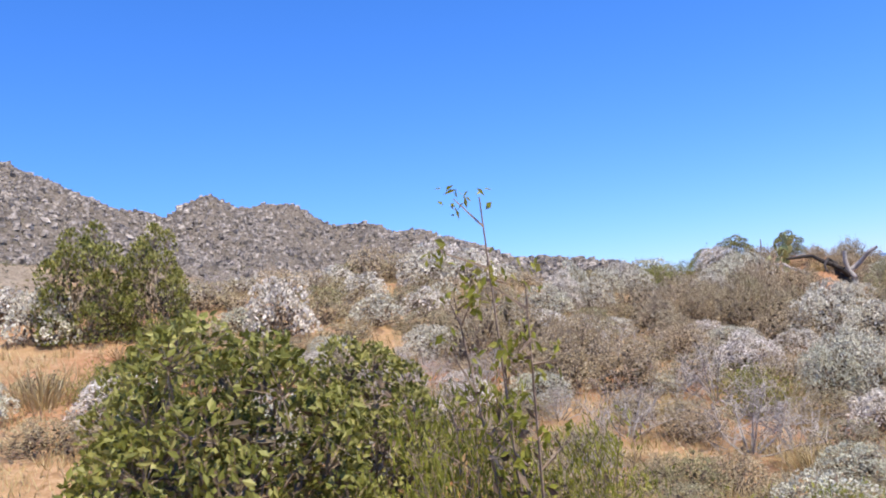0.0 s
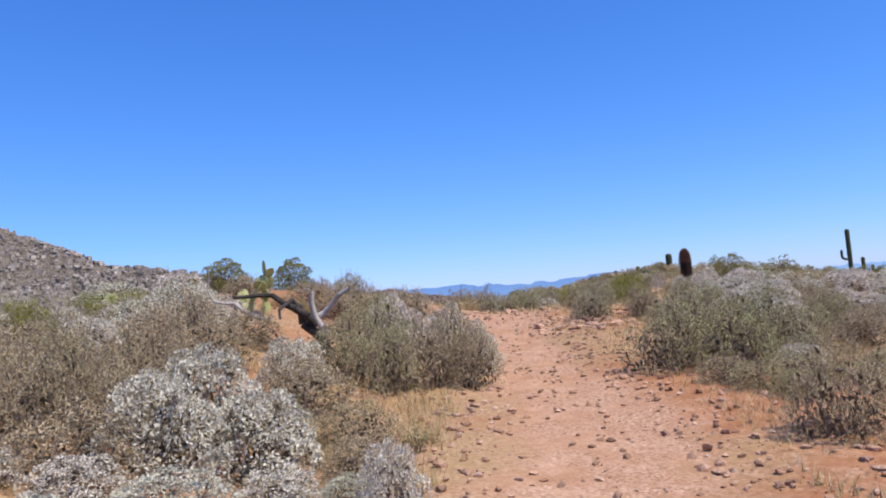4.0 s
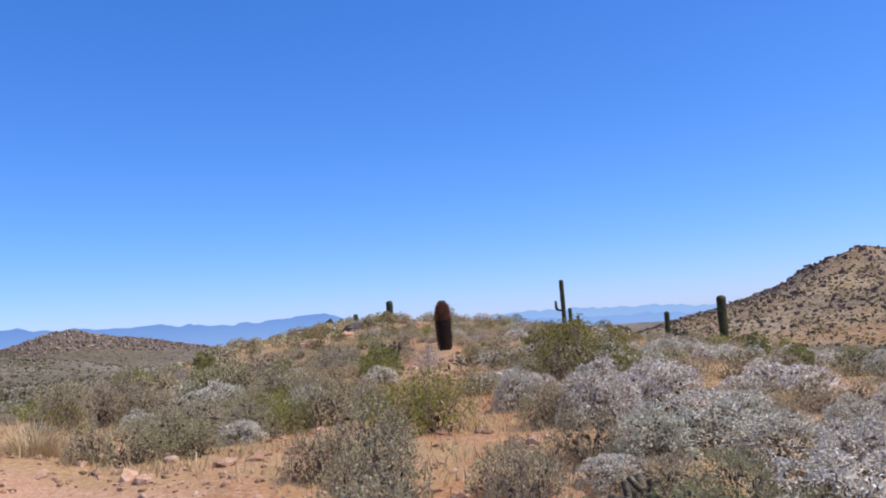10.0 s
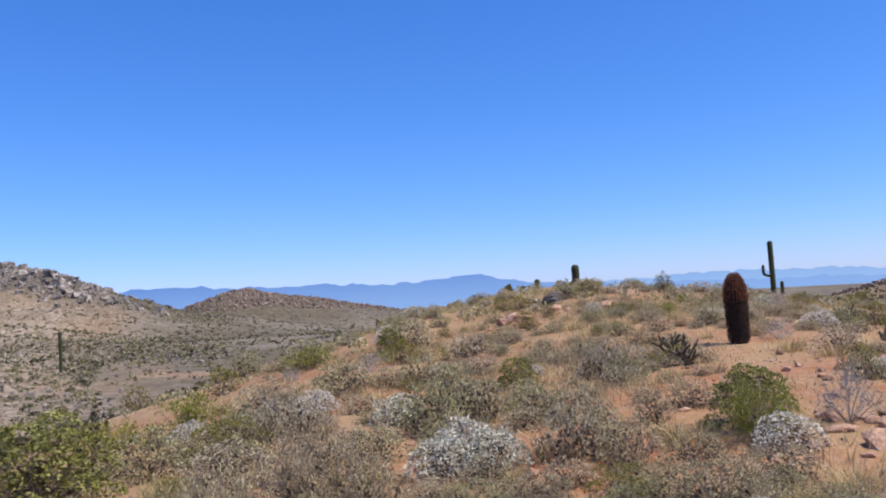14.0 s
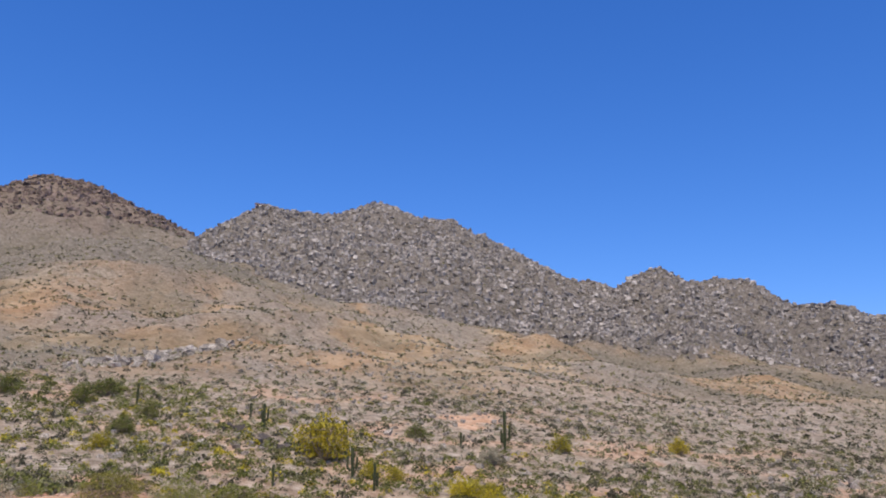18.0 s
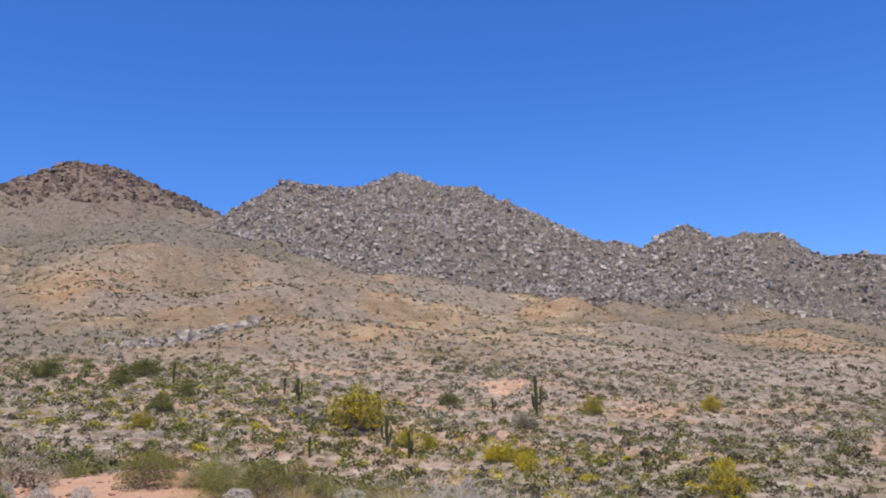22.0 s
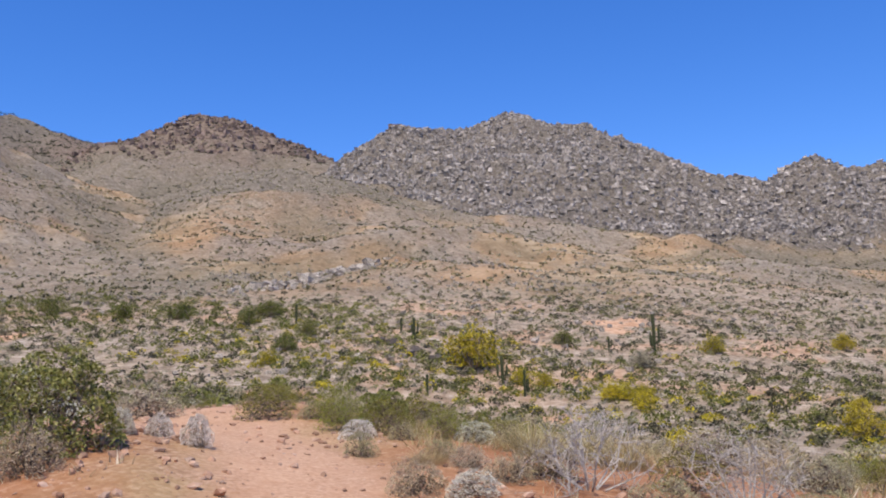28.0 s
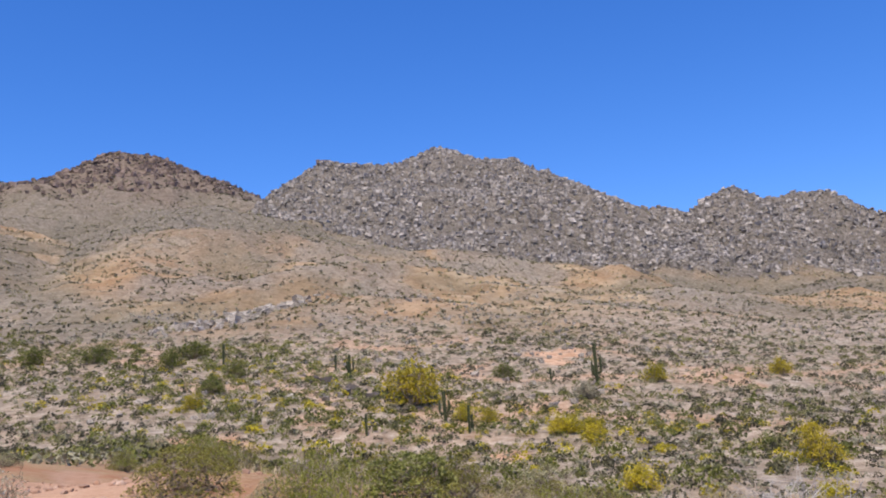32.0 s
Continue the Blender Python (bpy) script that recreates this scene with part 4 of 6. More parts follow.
def cholla(x, y, h, seed, label="spiny grey-brown cholla cactus among rocks", pale=False):
    rng = np.random.RandomState(seed)
    root = new("cholla")
    root.location = (x, y, ground_z(x, y))
    segs, ends = [], [(np.array([0, 0, -0.05]), np.array([0, 0, 1.0]), 0.032)]
    for level in range(3):
        nxt = []
        for p, d, r in ends:
            for _ in range(5 if level == 0 else 2):
                dd = d * 0.7 + rng.normal(size=3) * 0.65
                dd[2] = abs(dd[2]) * 0.8 + 0.15
                dd /= np.linalg.norm(dd)
                q = p + dd * h * rng.uniform(0.28, 0.42)
                segs.append((*p, *q, r, r * 0.85))
                nxt.append((q, dd, r * 0.82))
        ends = nxt
    for g in segs:
        co, f = tubes([g], 7)
        child_mesh("joint", co, f, MAT["cholla"], root, smooth=True)
    s = np.array(segs)
    k = rng.randint(0, len(s), 1500)
    t = rng.rand(1500, 1)
    p = s[k, 0:3] * (1 - t) + s[k, 3:6] * t + rng.normal(size=(1500, 3)) * 0.022
    co, f = leaves(p, rng, 0.05, 0.004, 0.0)
    child_mesh("spines", co, f, MAT["straw"] if pale else MAT["tan_head"], root, "pale spines")
    return tagged(root, label, "cactus", "chollas")


def hedgehog_cactus(x, y, seed, count, h):
    """A clump of short ribbed stems under golden spines."""
    rg = random.Random(seed)
    rng = np.random.RandomState(seed)
    root = new("hedgehog_cactus")
    root.location = (x, y, ground_z(x, y))
    for i in range(count):
        a, d = 2.4 * i, 0.085 * math.sqrt(i)
        hh, r = h * rg.uniform(0.7, 1.05), 0.042 * rg.uniform(0.85, 1.15)
        bx, by, tilt = math.cos(a) * d, math.sin(a) * d, 0.22 * math.sqrt(i / count)
        pts, rad = column_rows(hh, r, 8, 0.8, 0.0, i)
        pts = [(bx + px + math.cos(a) * tilt * pz, by + py + math.sin(a) * tilt * pz, pz) for px, py, pz in pts]
        bm = bmesh.new()
        ribbed_column(bm, pts, rad, 10, 0.18)
        stem = part("stem", bm, MAT["saguaro"], root)
        n = 420
        t = rng.rand(n)
        z = t * hh
        ang = rng.uniform(0, 6.28, n)
        rr = np.interp(z, [p[2] for p in pts], rad)
        cx = bx + math.cos(a) * tilt * z + np.cos(ang) * rr
        cy = by + math.sin(a) * tilt * z + np.sin(ang) * rr
        out = np.stack([np.cos(ang), np.sin(ang), rng.uniform(-0.3, 0.9, n)], 1)
        co, f = leaves(np.stack([cx, cy, z], 1) + out * 0.012, rng, 0.04, 0.0035, 0.1, out * 1.5)
        child_mesh("spine_coat", co, f, MAT["straw"], stem, "golden spines")["kind"] = "stuff"
    return tagged(root, "clump of short hedgehog cactus stems with golden spines", "cactus")


saguaro(56.9, 65.5, 4.57, 0.21, [(2.4, -2.75, 0.42, 0.85, 0.12)], 1, "tall slim saguaro with one upturned arm on the slope")
saguaro(66.2, 74.3, 2.0, 0.19, [], 2, "slim saguaro without arms beside a taller one")
saguaro(68.0, 75.0, 1.1, 0.16, [], 3, "thin distant saguaro pole without arms")
saguaro(43.6, 38.9, 1.96, 0.26, [], 4, "stout single-column saguaro on the grassy slope")
saguaro(56.3, 53.2, 1.12, 0.21, [], 5, "single-column saguaro standing lower on the slope")
saguaro(37.9, 64.8, 3.4, 0.27, [], 6, "short dark saguaro on top of the knoll")
saguaro(36.1, 67.0, 2.55, 0.2, [], 7, "small saguaro on top of the knoll")
saguaro(-67.4, 100.3, 3.5, 0.24, [(0.3, 1.6, 0.44, 2.3, 0.16), (3.3, 1.4, 0.40, 1.7, 0.14), (4.9, 1.2, 0.40, 1.4, 0.14)], 8, "large many-armed saguaro on the valley floor")
saguaro(-62.5, 60.9, -2.4, 0.14, [], 9, "single-column saguaro on the valley floor")
saguaro(-72.5, 96.7, 0.5, 0.14, [(1.0, 0.8, 0.28, 0.8, 0.11)], 10, "short branched saguaro on the valley floor")
saguaro(-56.4, 69.0, -2.2, 0.14, [], 11, "single-column saguaro on the valley floor")
saguaro(-57.0, 69.9, -3.2, 0.13, [(4.0, 0.8, 0.24, 0.8, 0.10)], 21, "short branched saguaro on the valley floor")
saguaro(-73.7, 77.6, 2.0, 0.19, [(2.0, 1.8, 0.32, 1.3, 0.13)], 12, "dark saguaro with one arm beside a yellow tree")
saguaro(-62.4, 70.6, -0.9, 0.19, [(4.0, 1.0, 0.32, 1.4, 0.13), (1.0, 1.2, 0.32, 1.1, 0.12)], 13, "branched saguaro on the valley floor")
saguaro(-90.2, 75.6, 4.1, 0.19, [(0.4, 1.3, 0.40, 1.6, 0.14), (3.0, 1.1, 0.40, 1.4, 0.14), (5.0, 1.5, 0.36, 1.2, 0.13)], 14, "branched saguaro on the valley floor")
saguaro(-98.0, 77.8, 4.3, 0.17, [], 15, "single-column saguaro on the valley floor")
saguaro(-112.6, 66.4, 7.1, 0.19, [], 17, "single-column saguaro on the valley floor")
saguaro(0.0, 190.0, -1.5, 0.35, [], 19, "saguaro on the far slope")
barrel_cactus(18.44, 29.46, 2.15, 0.185)
prickly_pear(2.85, 15.5, 0.23, 20, 4, "pale green prickly pear beside dead wood")
hedgehog_cactus(9.28, 14.75, 3, 9, 0.30)
cholla(9.6, 15.0, 0.4, 5, pale=True)
cholla(16.4, 28.9, 0.5, 6)
cholla(16.0, 28.1, 0.42, 7)
cholla(14.3, 22.9, 0.4, 8, pale=True)
cholla(19.5, 27.2, 0.45, 9)
cholla(24.5, 32.0, 0.45, 10)
prickly_pear(0.4, 17.2, 0.2, 16, 9, "dense prickly pear at the edge of the trail")
prickly_pear(24.0, 45.5, 0.13, 8, 12, "dark prickly pear on the knoll")


def dead_wood(x, y):
    """A fallen, part-charred trunk with crooked limbs."""
    rng = np.random.RandomState(12)
    root = new("dead_tree")
    root.location = (x, y, ground_z(x, y))
    root.scale = (1.05, 1.05, 1.05)

    def limb(name, p, d, r, n, mat, bend):
        segs = []
        p, d = np.array(p, float), np.array(d, float)
        for _ in range(n):
            d = d + rng.normal(size=3) * bend
            d /= np.linalg.norm(d)
            q = p + d * 0.16
            segs.append((*p, *q, r, r * 0.86))
            p, r = q, r * 0.86
        co, f = tubes(segs, 8)
        child_mesh(name, co, f, mat, root, smooth=True)

    limb("trunk", (0.25, 0, -0.05), (-0.25, 0.1, 0.95), 0.075, 4, MAT["char"], 0.25)
    limb("limb", (0.15, 0.0, 0.3), (-0.9, 0.1, 0.25), 0.055, 7, MAT["char"], 0.3)
    limb("limb", (0.12, 0.0, 0.35), (0.7, -0.1, 0.35), 0.045, 4, MAT["pale_wood"], 0.3)
    limb("limb", (0.2, 0.0, 0.1), (0.35, -0.2, 0.8), 0.05, 4, MAT["pale_wood"], 0.25)
    limb("limb", (-0.4, 0.05, 0.4), (-0.6, 0.2, 0.4), 0.03, 8, MAT["pale_wood"], 0.35)
    limb("limb", (0.0, 0.0, 0.5), (-0.3, 0.2, 0.7), 0.03, 5, MAT["char"], 0.35)
    tagged(root, "fallen dead tree with charred and bleached crooked limbs", "dead wood")


dead_wood(3.4, 13.0)

# ---- shrubs that stand out ----
for key, x, y, r, h in [
    ("jojoba", -1.7, 1.8, 0.8, 1.25), ("jojoba", -1.3, 2.7, 0.6, 1.05), ("lime", -0.6, 1.75, 0.45, 1.1), ("lime", -0.95, 1.1, 0.35, 0.75), ("lime", 0.5, 2.1, 0.42, 0.5), ("lime", 0.95, 2.5, 0.36, 0.42), ("green", -0.35, 1.55, 0.35, 0.8), ("lime", 0.15, 2.0, 0.40, 0.42),
    ("sprig", -0.26, 1.62, 0.4, 2.05), ("lime", -0.1, 2.3, 0.4, 0.85), ("jojoba", -2.3, 2.3, 0.6, 1.0), ("jojoba", 3.6, 18.52, 0.46, 0.70), ("jojoba", 2.35, 18.0, 0.55, 0.66), ("brittle_dry", 3.7, 16.4, 0.42, 0.42), ("brittle_dry", 2.7, 16.9, 0.5, 0.42), ("straw", 3.2, 16.2, 0.3, 0.3), ("straw", 3.9, 17.3, 0.3, 0.3), ("bursage", 4.4, 17.0, 0.4, 0.4), ("straw", 2.9, 17.6, 0.3, 0.3), ("jojoba", 1.7, 18.0, 0.45, 0.5), ("dead", 5.4, 21.4, 0.4, 0.48), ("dead", 6.1, 22.0, 0.4, 0.45),
]:
    plant(key, x, y, r, h)
# banks of the first stretch
for key, x, y, r, h in [
    ("brittle", 2.45, 9.26, 0.49, 0.84), ("brittle", 2.17, 8.68, 0.49, 0.72), ("brittle", 2.81, 8.73, 0.49, 0.67), ("brittle_dry", 1.49, 9.57, 0.37, 0.82), ("brittle_dry", 1.34, 9.11, 0.37, 0.7), ("brittle_dry", 1.81, 9.21, 0.37, 0.66),
    ("brittle_dry", 2.08, 12.23, 0.48, 0.72), ("brittle_dry", 1.82, 11.66, 0.48, 0.61), ("brittle_dry", 2.44, 11.71, 0.48, 0.58), ("brittle", 3.16, 11.4, 0.44, 0.57), ("brittle", 0.38, 18.46, 0.83, 0.64), ("sage", 3.66, 11.83, 0.53, 0.66),
    ("brittle_dry", 4.99, 12.19, 0.39, 0.94), ("brittle_dry", 4.64, 11.83, 0.39, 0.8), ("brittle_dry", 5.13, 11.72, 0.39, 0.75), ("burro", 4.17, 11.63, 0.46, 0.77), ("small", 3.93, 9.07, 0.12, 0.26), ("lime", 0.5, 12.42, 0.44, 0.56),
    ("sage", 7.75, 11.4, 0.53, 0.99), ("sage", 7.15, 11.06, 0.53, 0.84), ("sage", 7.74, 10.71, 0.53, 0.79), ("sage", 9.03, 11.96, 0.45, 0.8), ("sage", 8.5, 11.72, 0.45, 0.68), ("sage", 8.97, 11.39, 0.45, 0.64),
]:
    plant(key, x, y, r, h)
# banks of the first stretch
for key, x, y, r, h in [
    ("burro", 6.75, 8.01, 0.47, 0.7), ("brittle", 3.31, 8.1, 0.23, 0.21), ("burro", 16.42, 41.79, 1.2, 1.02), ("straw", 4.83, 16.87, 0.34, 0.36), ("bursage", 9.07, 16.92, 0.43, 0.57), ("brittle_dry", 2.8, 12.95, 0.45, 0.47),
    ("brittle_dry", 1.04, 10.38, 0.42, 0.46), ("bursage", 9.22, 14.56, 0.42, 0.41), ("brittle_dry", 9.66, 11.07, 0.41, 0.51),
]:
    plant(key, x, y, r, h)
# thicket at the start
for key, x, y, r, h in [
    ("brittle_dry", -0.5, 6.22, 0.46, 0.67), ("brittle_dry", -0.61, 5.63, 0.46, 0.57), ("brittle_dry", -0.05, 5.84, 0.46, 0.53), ("dead", 0.72, 5.84, 0.5, 0.5), ("brittle", 1.95, 6.6, 0.35, 0.69), ("brittle", 1.7, 6.22, 0.35, 0.58),
    ("brittle", 2.15, 6.19, 0.35, 0.55), ("sage", 2.64, 5.89, 0.39, 0.49), ("brittle", 3.45, 7.37, 0.24, 0.56), ("brittle_dry", 1.97, 10.81, 0.34, 0.65), ("brittle_dry", 1.74, 10.44, 0.34, 0.56), ("brittle_dry", 2.18, 10.42, 0.34, 0.52),
    ("bursage", 0.32, 8.53, 0.43, 0.53), ("burro", 1.03, 9.65, 0.42, 0.53), ("brittle", -0.8, 10.15, 0.35, 0.73), ("brittle", -0.92, 9.71, 0.35, 0.62), ("brittle", -0.48, 9.82, 0.35, 0.58), ("brittle", -3.23, 12.1, 0.57, 0.92),
    ("brittle", -3.32, 11.37, 0.57, 0.78), ("brittle", -2.65, 11.66, 0.57, 0.73), ("straw", -1.98, 8.93, 0.34, 0.36), ("brittle", -2.97, 13.88, 0.65, 0.75), ("lime", 0.48, 15.5, 0.45, 0.52), ("brittle", 1.74, 15.84, 0.6, 0.74),
]:
    plant(key, x, y, r, h)
# thicket at the start
for key, x, y, r, h in [
    ("sage", 4.31, 12.68, 0.41, 1.05), ("sage", 3.94, 12.28, 0.41, 0.89), ("sage", 4.47, 12.16, 0.41, 0.84), ("dead", -0.27, 14.54, 0.5, 0.5), ("sage", 1.21, 7.27, 0.29, 0.32), ("brittle_dry", -0.41, 7.21, 0.54, 0.52),
    ("brittle_dry", 1.31, 6.38, 0.37, 0.4),
]:
    plant(key, x, y, r, h)
# both sides of the bend
for key, x, y, r, h in [
    ("brittle", 5.21, 13.11, 0.39, 0.84), ("brittle", 4.91, 12.7, 0.39, 0.71), ("brittle", 5.41, 12.65, 0.39, 0.67), ("brittle", 4.93, 15.78, 0.35, 0.53), ("brittle", 4.69, 15.4, 0.35, 0.45), ("brittle", 5.14, 15.39, 0.35, 0.43),
    ("burro", 4.43, 16.39, 0.37, 0.69), ("burro", 4.2, 15.96, 0.37, 0.59), ("burro", 4.68, 15.98, 0.37, 0.55), ("brittle_dry", 5.32, 16.11, 0.46, 0.63), ("straw", 4.06, 15.94, 0.3, 0.36), ("lime", 8.47, 12.9, 0.43, 0.54),
    ("straw", 9.26, 14.75, 0.34, 0.36), ("bursage", 8.23, 15.4, 0.39, 0.56), ("lime", 10.17, 18.46, 0.44, 0.55), ("sage", 8.36, 19.42, 0.34, 0.48), ("sage", 8.04, 19.12, 0.34, 0.41), ("sage", 8.46, 18.99, 0.34, 0.38),
    ("bursage", 9.2, 19.6, 0.37, 0.43), ("straw", 7.35, 20.02, 0.37, 0.4), ("bursage", 7.7, 19.46, 0.27, 0.39), ("green", 13.42, 18.27, 0.45, 0.52), ("brittle", 10.33, 14.37, 0.48, 0.47), ("brittle", 10.2, 13.57, 0.42, 0.49),
]:
    plant(key, x, y, r, h)
# both sides of the bend
for key, x, y, r, h in [
    ("brittle_dry", 11.14, 13.46, 0.33, 0.45), ("brittle_dry", 10.72, 13.36, 0.33, 0.38), ("brittle_dry", 11.01, 13.04, 0.33, 0.36), ("brittle", 11.37, 12.98, 0.47, 0.4), ("sage", 10.38, 12.33, 0.39, 0.53), ("sage", 9.88, 12.24, 0.39, 0.45),
    ("sage", 10.21, 11.85, 0.39, 0.43), ("brittle_dry", 9.42, 13.72, 0.37, 0.38), ("brittle", 10.06, 12.94, 0.42, 0.38), ("straw", 5.99, 15.8, 0.18, 0.36), ("brittle_dry", 5.68, 15.21, 0.31, 0.49), ("sage", 9.45, 15.88, 0.35, 0.4),
    ("bursage", 10.06, 15.22, 0.37, 0.33),
]:
    plant(key, x, y, r, h)
# rise before the knoll
for key, x, y, r, h in [
    ("burro", 9.91, 21.34, 0.31, 0.47), ("burro", 8.01, 22.75, 0.46, 0.67), ("brittle_dry", 11.05, 21.96, 0.47, 0.52), ("burro", 8.51, 15.98, 0.42, 0.6), ("burro", 9.1, 15.27, 0.34, 0.6), ("lime", 12.83, 23.38, 0.45, 0.6),
    ("lime", 10.45, 18.15, 0.48, 0.67), ("green", 13.23, 18.66, 0.49, 0.81), ("brittle", 10.67, 15.83, 0.39, 0.43), ("brittle", 11.21, 15.78, 0.45, 0.45), ("brittle", 11.27, 15.19, 0.4, 0.4), ("sage", 10.07, 14.72, 0.34, 0.5),
    ("sage", 9.64, 14.63, 0.34, 0.42), ("sage", 9.93, 14.3, 0.34, 0.4), ("brittle", 11.13, 14.55, 0.43, 0.5), ("burro", 10.37, 16.17, 0.36, 0.43), ("straw", 12.24, 19.14, 0.34, 0.36), ("jojoba", 16.74, 18.37, 0.28, 0.42),
    ("brittle_dry", 13.95, 16.04, 0.3, 0.34), ("burro", 13.72, 16.4, 0.3, 0.33), ("sage", 15.82, 24.74, 0.3, 0.37), ("sage", 14.58, 47.64, 1.2, 1.31), ("straw", 11.77, 17.97, 0.34, 0.36), ("brittle_dry", 8.76, 17.17, 0.31, 0.37),
]:
    plant(key, x, y, r, h)
# rise before the knoll
for key, x, y, r, h in [
    ("straw", 11.45, 24.69, 0.34, 0.36), ("bursage", 13.01, 16.57, 0.35, 0.34), ("straw", 12.69, 17.34, 0.34, 0.32),
]:
    plant(key, x, y, r, h)
# foot of the knoll
for key, x, y, r, h in [
    ("brittle_dry", 9.03, 24.12, 0.44, 0.82), ("brittle_dry", 8.65, 23.7, 0.44, 0.69), ("brittle_dry", 9.21, 23.59, 0.44, 0.65), ("bursage", 8.77, 20.27, 0.53, 0.55), ("sage", 10.07, 21.8, 0.43, 0.52), ("burro", 10.06, 19.78, 0.47, 0.61),
    ("bursage", 10.64, 19.81, 0.27, 0.38), ("green", 13.89, 19.96, 0.53, 1.02), ("brittle", 11.79, 18.59, 0.29, 0.51), ("burro", 11.19, 17.42, 0.35, 0.46), ("brittle", 11.51, 17.14, 0.43, 0.63), ("brittle", 12.28, 17.06, 0.52, 0.64),
    ("sage", 12.46, 20.12, 0.39, 0.38), ("burro", 14.68, 28.91, 0.38, 0.69), ("sage", 12.36, 26.57, 0.46, 0.51), ("dead", 13.83, 23.34, 0.36, 0.5), ("straw", 14.16, 22.54, 0.34, 0.36), ("jojoba", 21.25, 22.02, 0.37, 0.6),
    ("brittle_dry", 15.33, 18.34, 0.29, 0.35), ("brittle_dry", 15.8, 18.01, 0.38, 0.36), ("straw", 16.6, 24.21, 0.34, 0.36), ("green", 14.67, 37.34, 0.56, 0.73), ("straw", 12.57, 39.72, 0.34, 0.36), ("sage", 11.12, 26.32, 0.34, 0.46),
]:
    plant(key, x, y, r, h)
# foot of the knoll
for key, x, y, r, h in [
    ("sage", 10.79, 26.03, 0.34, 0.39), ("sage", 11.21, 25.89, 0.34, 0.37), ("burro", 11.61, 23.69, 0.36, 0.47), ("straw", 12.39, 23.85, 0.34, 0.36), ("sage", 14.0, 20.9, 0.33, 0.36), ("straw", 16.48, 19.93, 0.34, 0.36),
    ("burro", 16.16, 20.15, 0.37, 0.32), ("straw", 14.62, 19.48, 0.34, 0.34), ("burro", 10.72, 34.7, 1.0, 0.9), ("straw", 12.3, 32.48, 0.34, 0.36),
]:
    plant(key, x, y, r, h)
# slope of the knoll
for key, x, y, r, h in [
    ("jojoba", 13.22, 23.89, 0.5, 0.63), ("brittle_dry", 12.02, 22.39, 0.32, 0.32), ("sage", 11.82, 27.89, 0.52, 0.91), ("sage", 11.29, 27.47, 0.52, 0.78), ("sage", 11.92, 27.23, 0.52, 0.73), ("bursage", 11.5, 24.34, 0.48, 0.63),
    ("bursage", 9.75, 29.21, 0.44, 0.73), ("bursage", 9.38, 28.77, 0.44, 0.62), ("bursage", 9.95, 28.67, 0.44, 0.58), ("brittle", 10.78, 25.26, 0.4, 0.53), ("brittle", 10.38, 24.93, 0.4, 0.45), ("brittle", 10.86, 24.75, 0.4, 0.42),
    ("brittle_dry", 12.73, 24.78, 0.26, 0.42), ("bursage", 14.9, 28.58, 0.39, 0.71), ("bursage", 14.46, 28.34, 0.39, 0.6), ("bursage", 14.89, 28.07, 0.39, 0.57), ("jojoba", 13.95, 29.98, 0.44, 0.58), ("jojoba", 15.67, 40.94, 0.57, 0.93),
    ("green", 14.68, 21.26, 0.57, 0.8), ("burro", 14.27, 21.83, 0.41, 0.56), ("green", 19.92, 26.06, 0.79, 0.96), ("green", 24.01, 30.96, 0.49, 0.64), ("brittle", 13.06, 20.46, 0.5, 0.26), ("lime", 14.37, 46.25, 1.2, 0.89),
]:
    plant(key, x, y, r, h)
# slope of the knoll
for key, x, y, r, h in [
    ("straw", 18.09, 27.96, 0.34, 0.36), ("burro", 15.36, 23.6, 0.42, 0.45), ("straw", 13.86, 21.13, 0.34, 0.36), ("green", 30.66, 46.53, 0.57, 1.1), ("green", 22.71, 38.03, 0.39, 0.47), ("green", 23.16, 47.98, 0.53, 0.78),
    ("green", 27.58, 47.92, 0.82, 0.83), ("sage", 12.09, 34.05, 0.84, 0.75), ("straw", 14.14, 31.94, 0.34, 0.36), ("straw", 15.48, 46.68, 0.34, 0.36), ("bursage", 16.1, 36.35, 0.77, 0.67), ("straw", 16.98, 34.21, 0.34, 0.36),
    ("sage", 14.17, 59.16, 1.2, 1.5), ("bursage", 18.63, 27.45, 0.5, 0.49), ("straw", 16.83, 24.34, 0.34, 0.36), ("bursage", 21.07, 24.31, 0.56, 0.54), ("straw", 18.9, 35.72, 0.34, 0.36), ("sage", 13.65, 33.55, 0.71, 0.69),
]:
    plant(key, x, y, r, h)
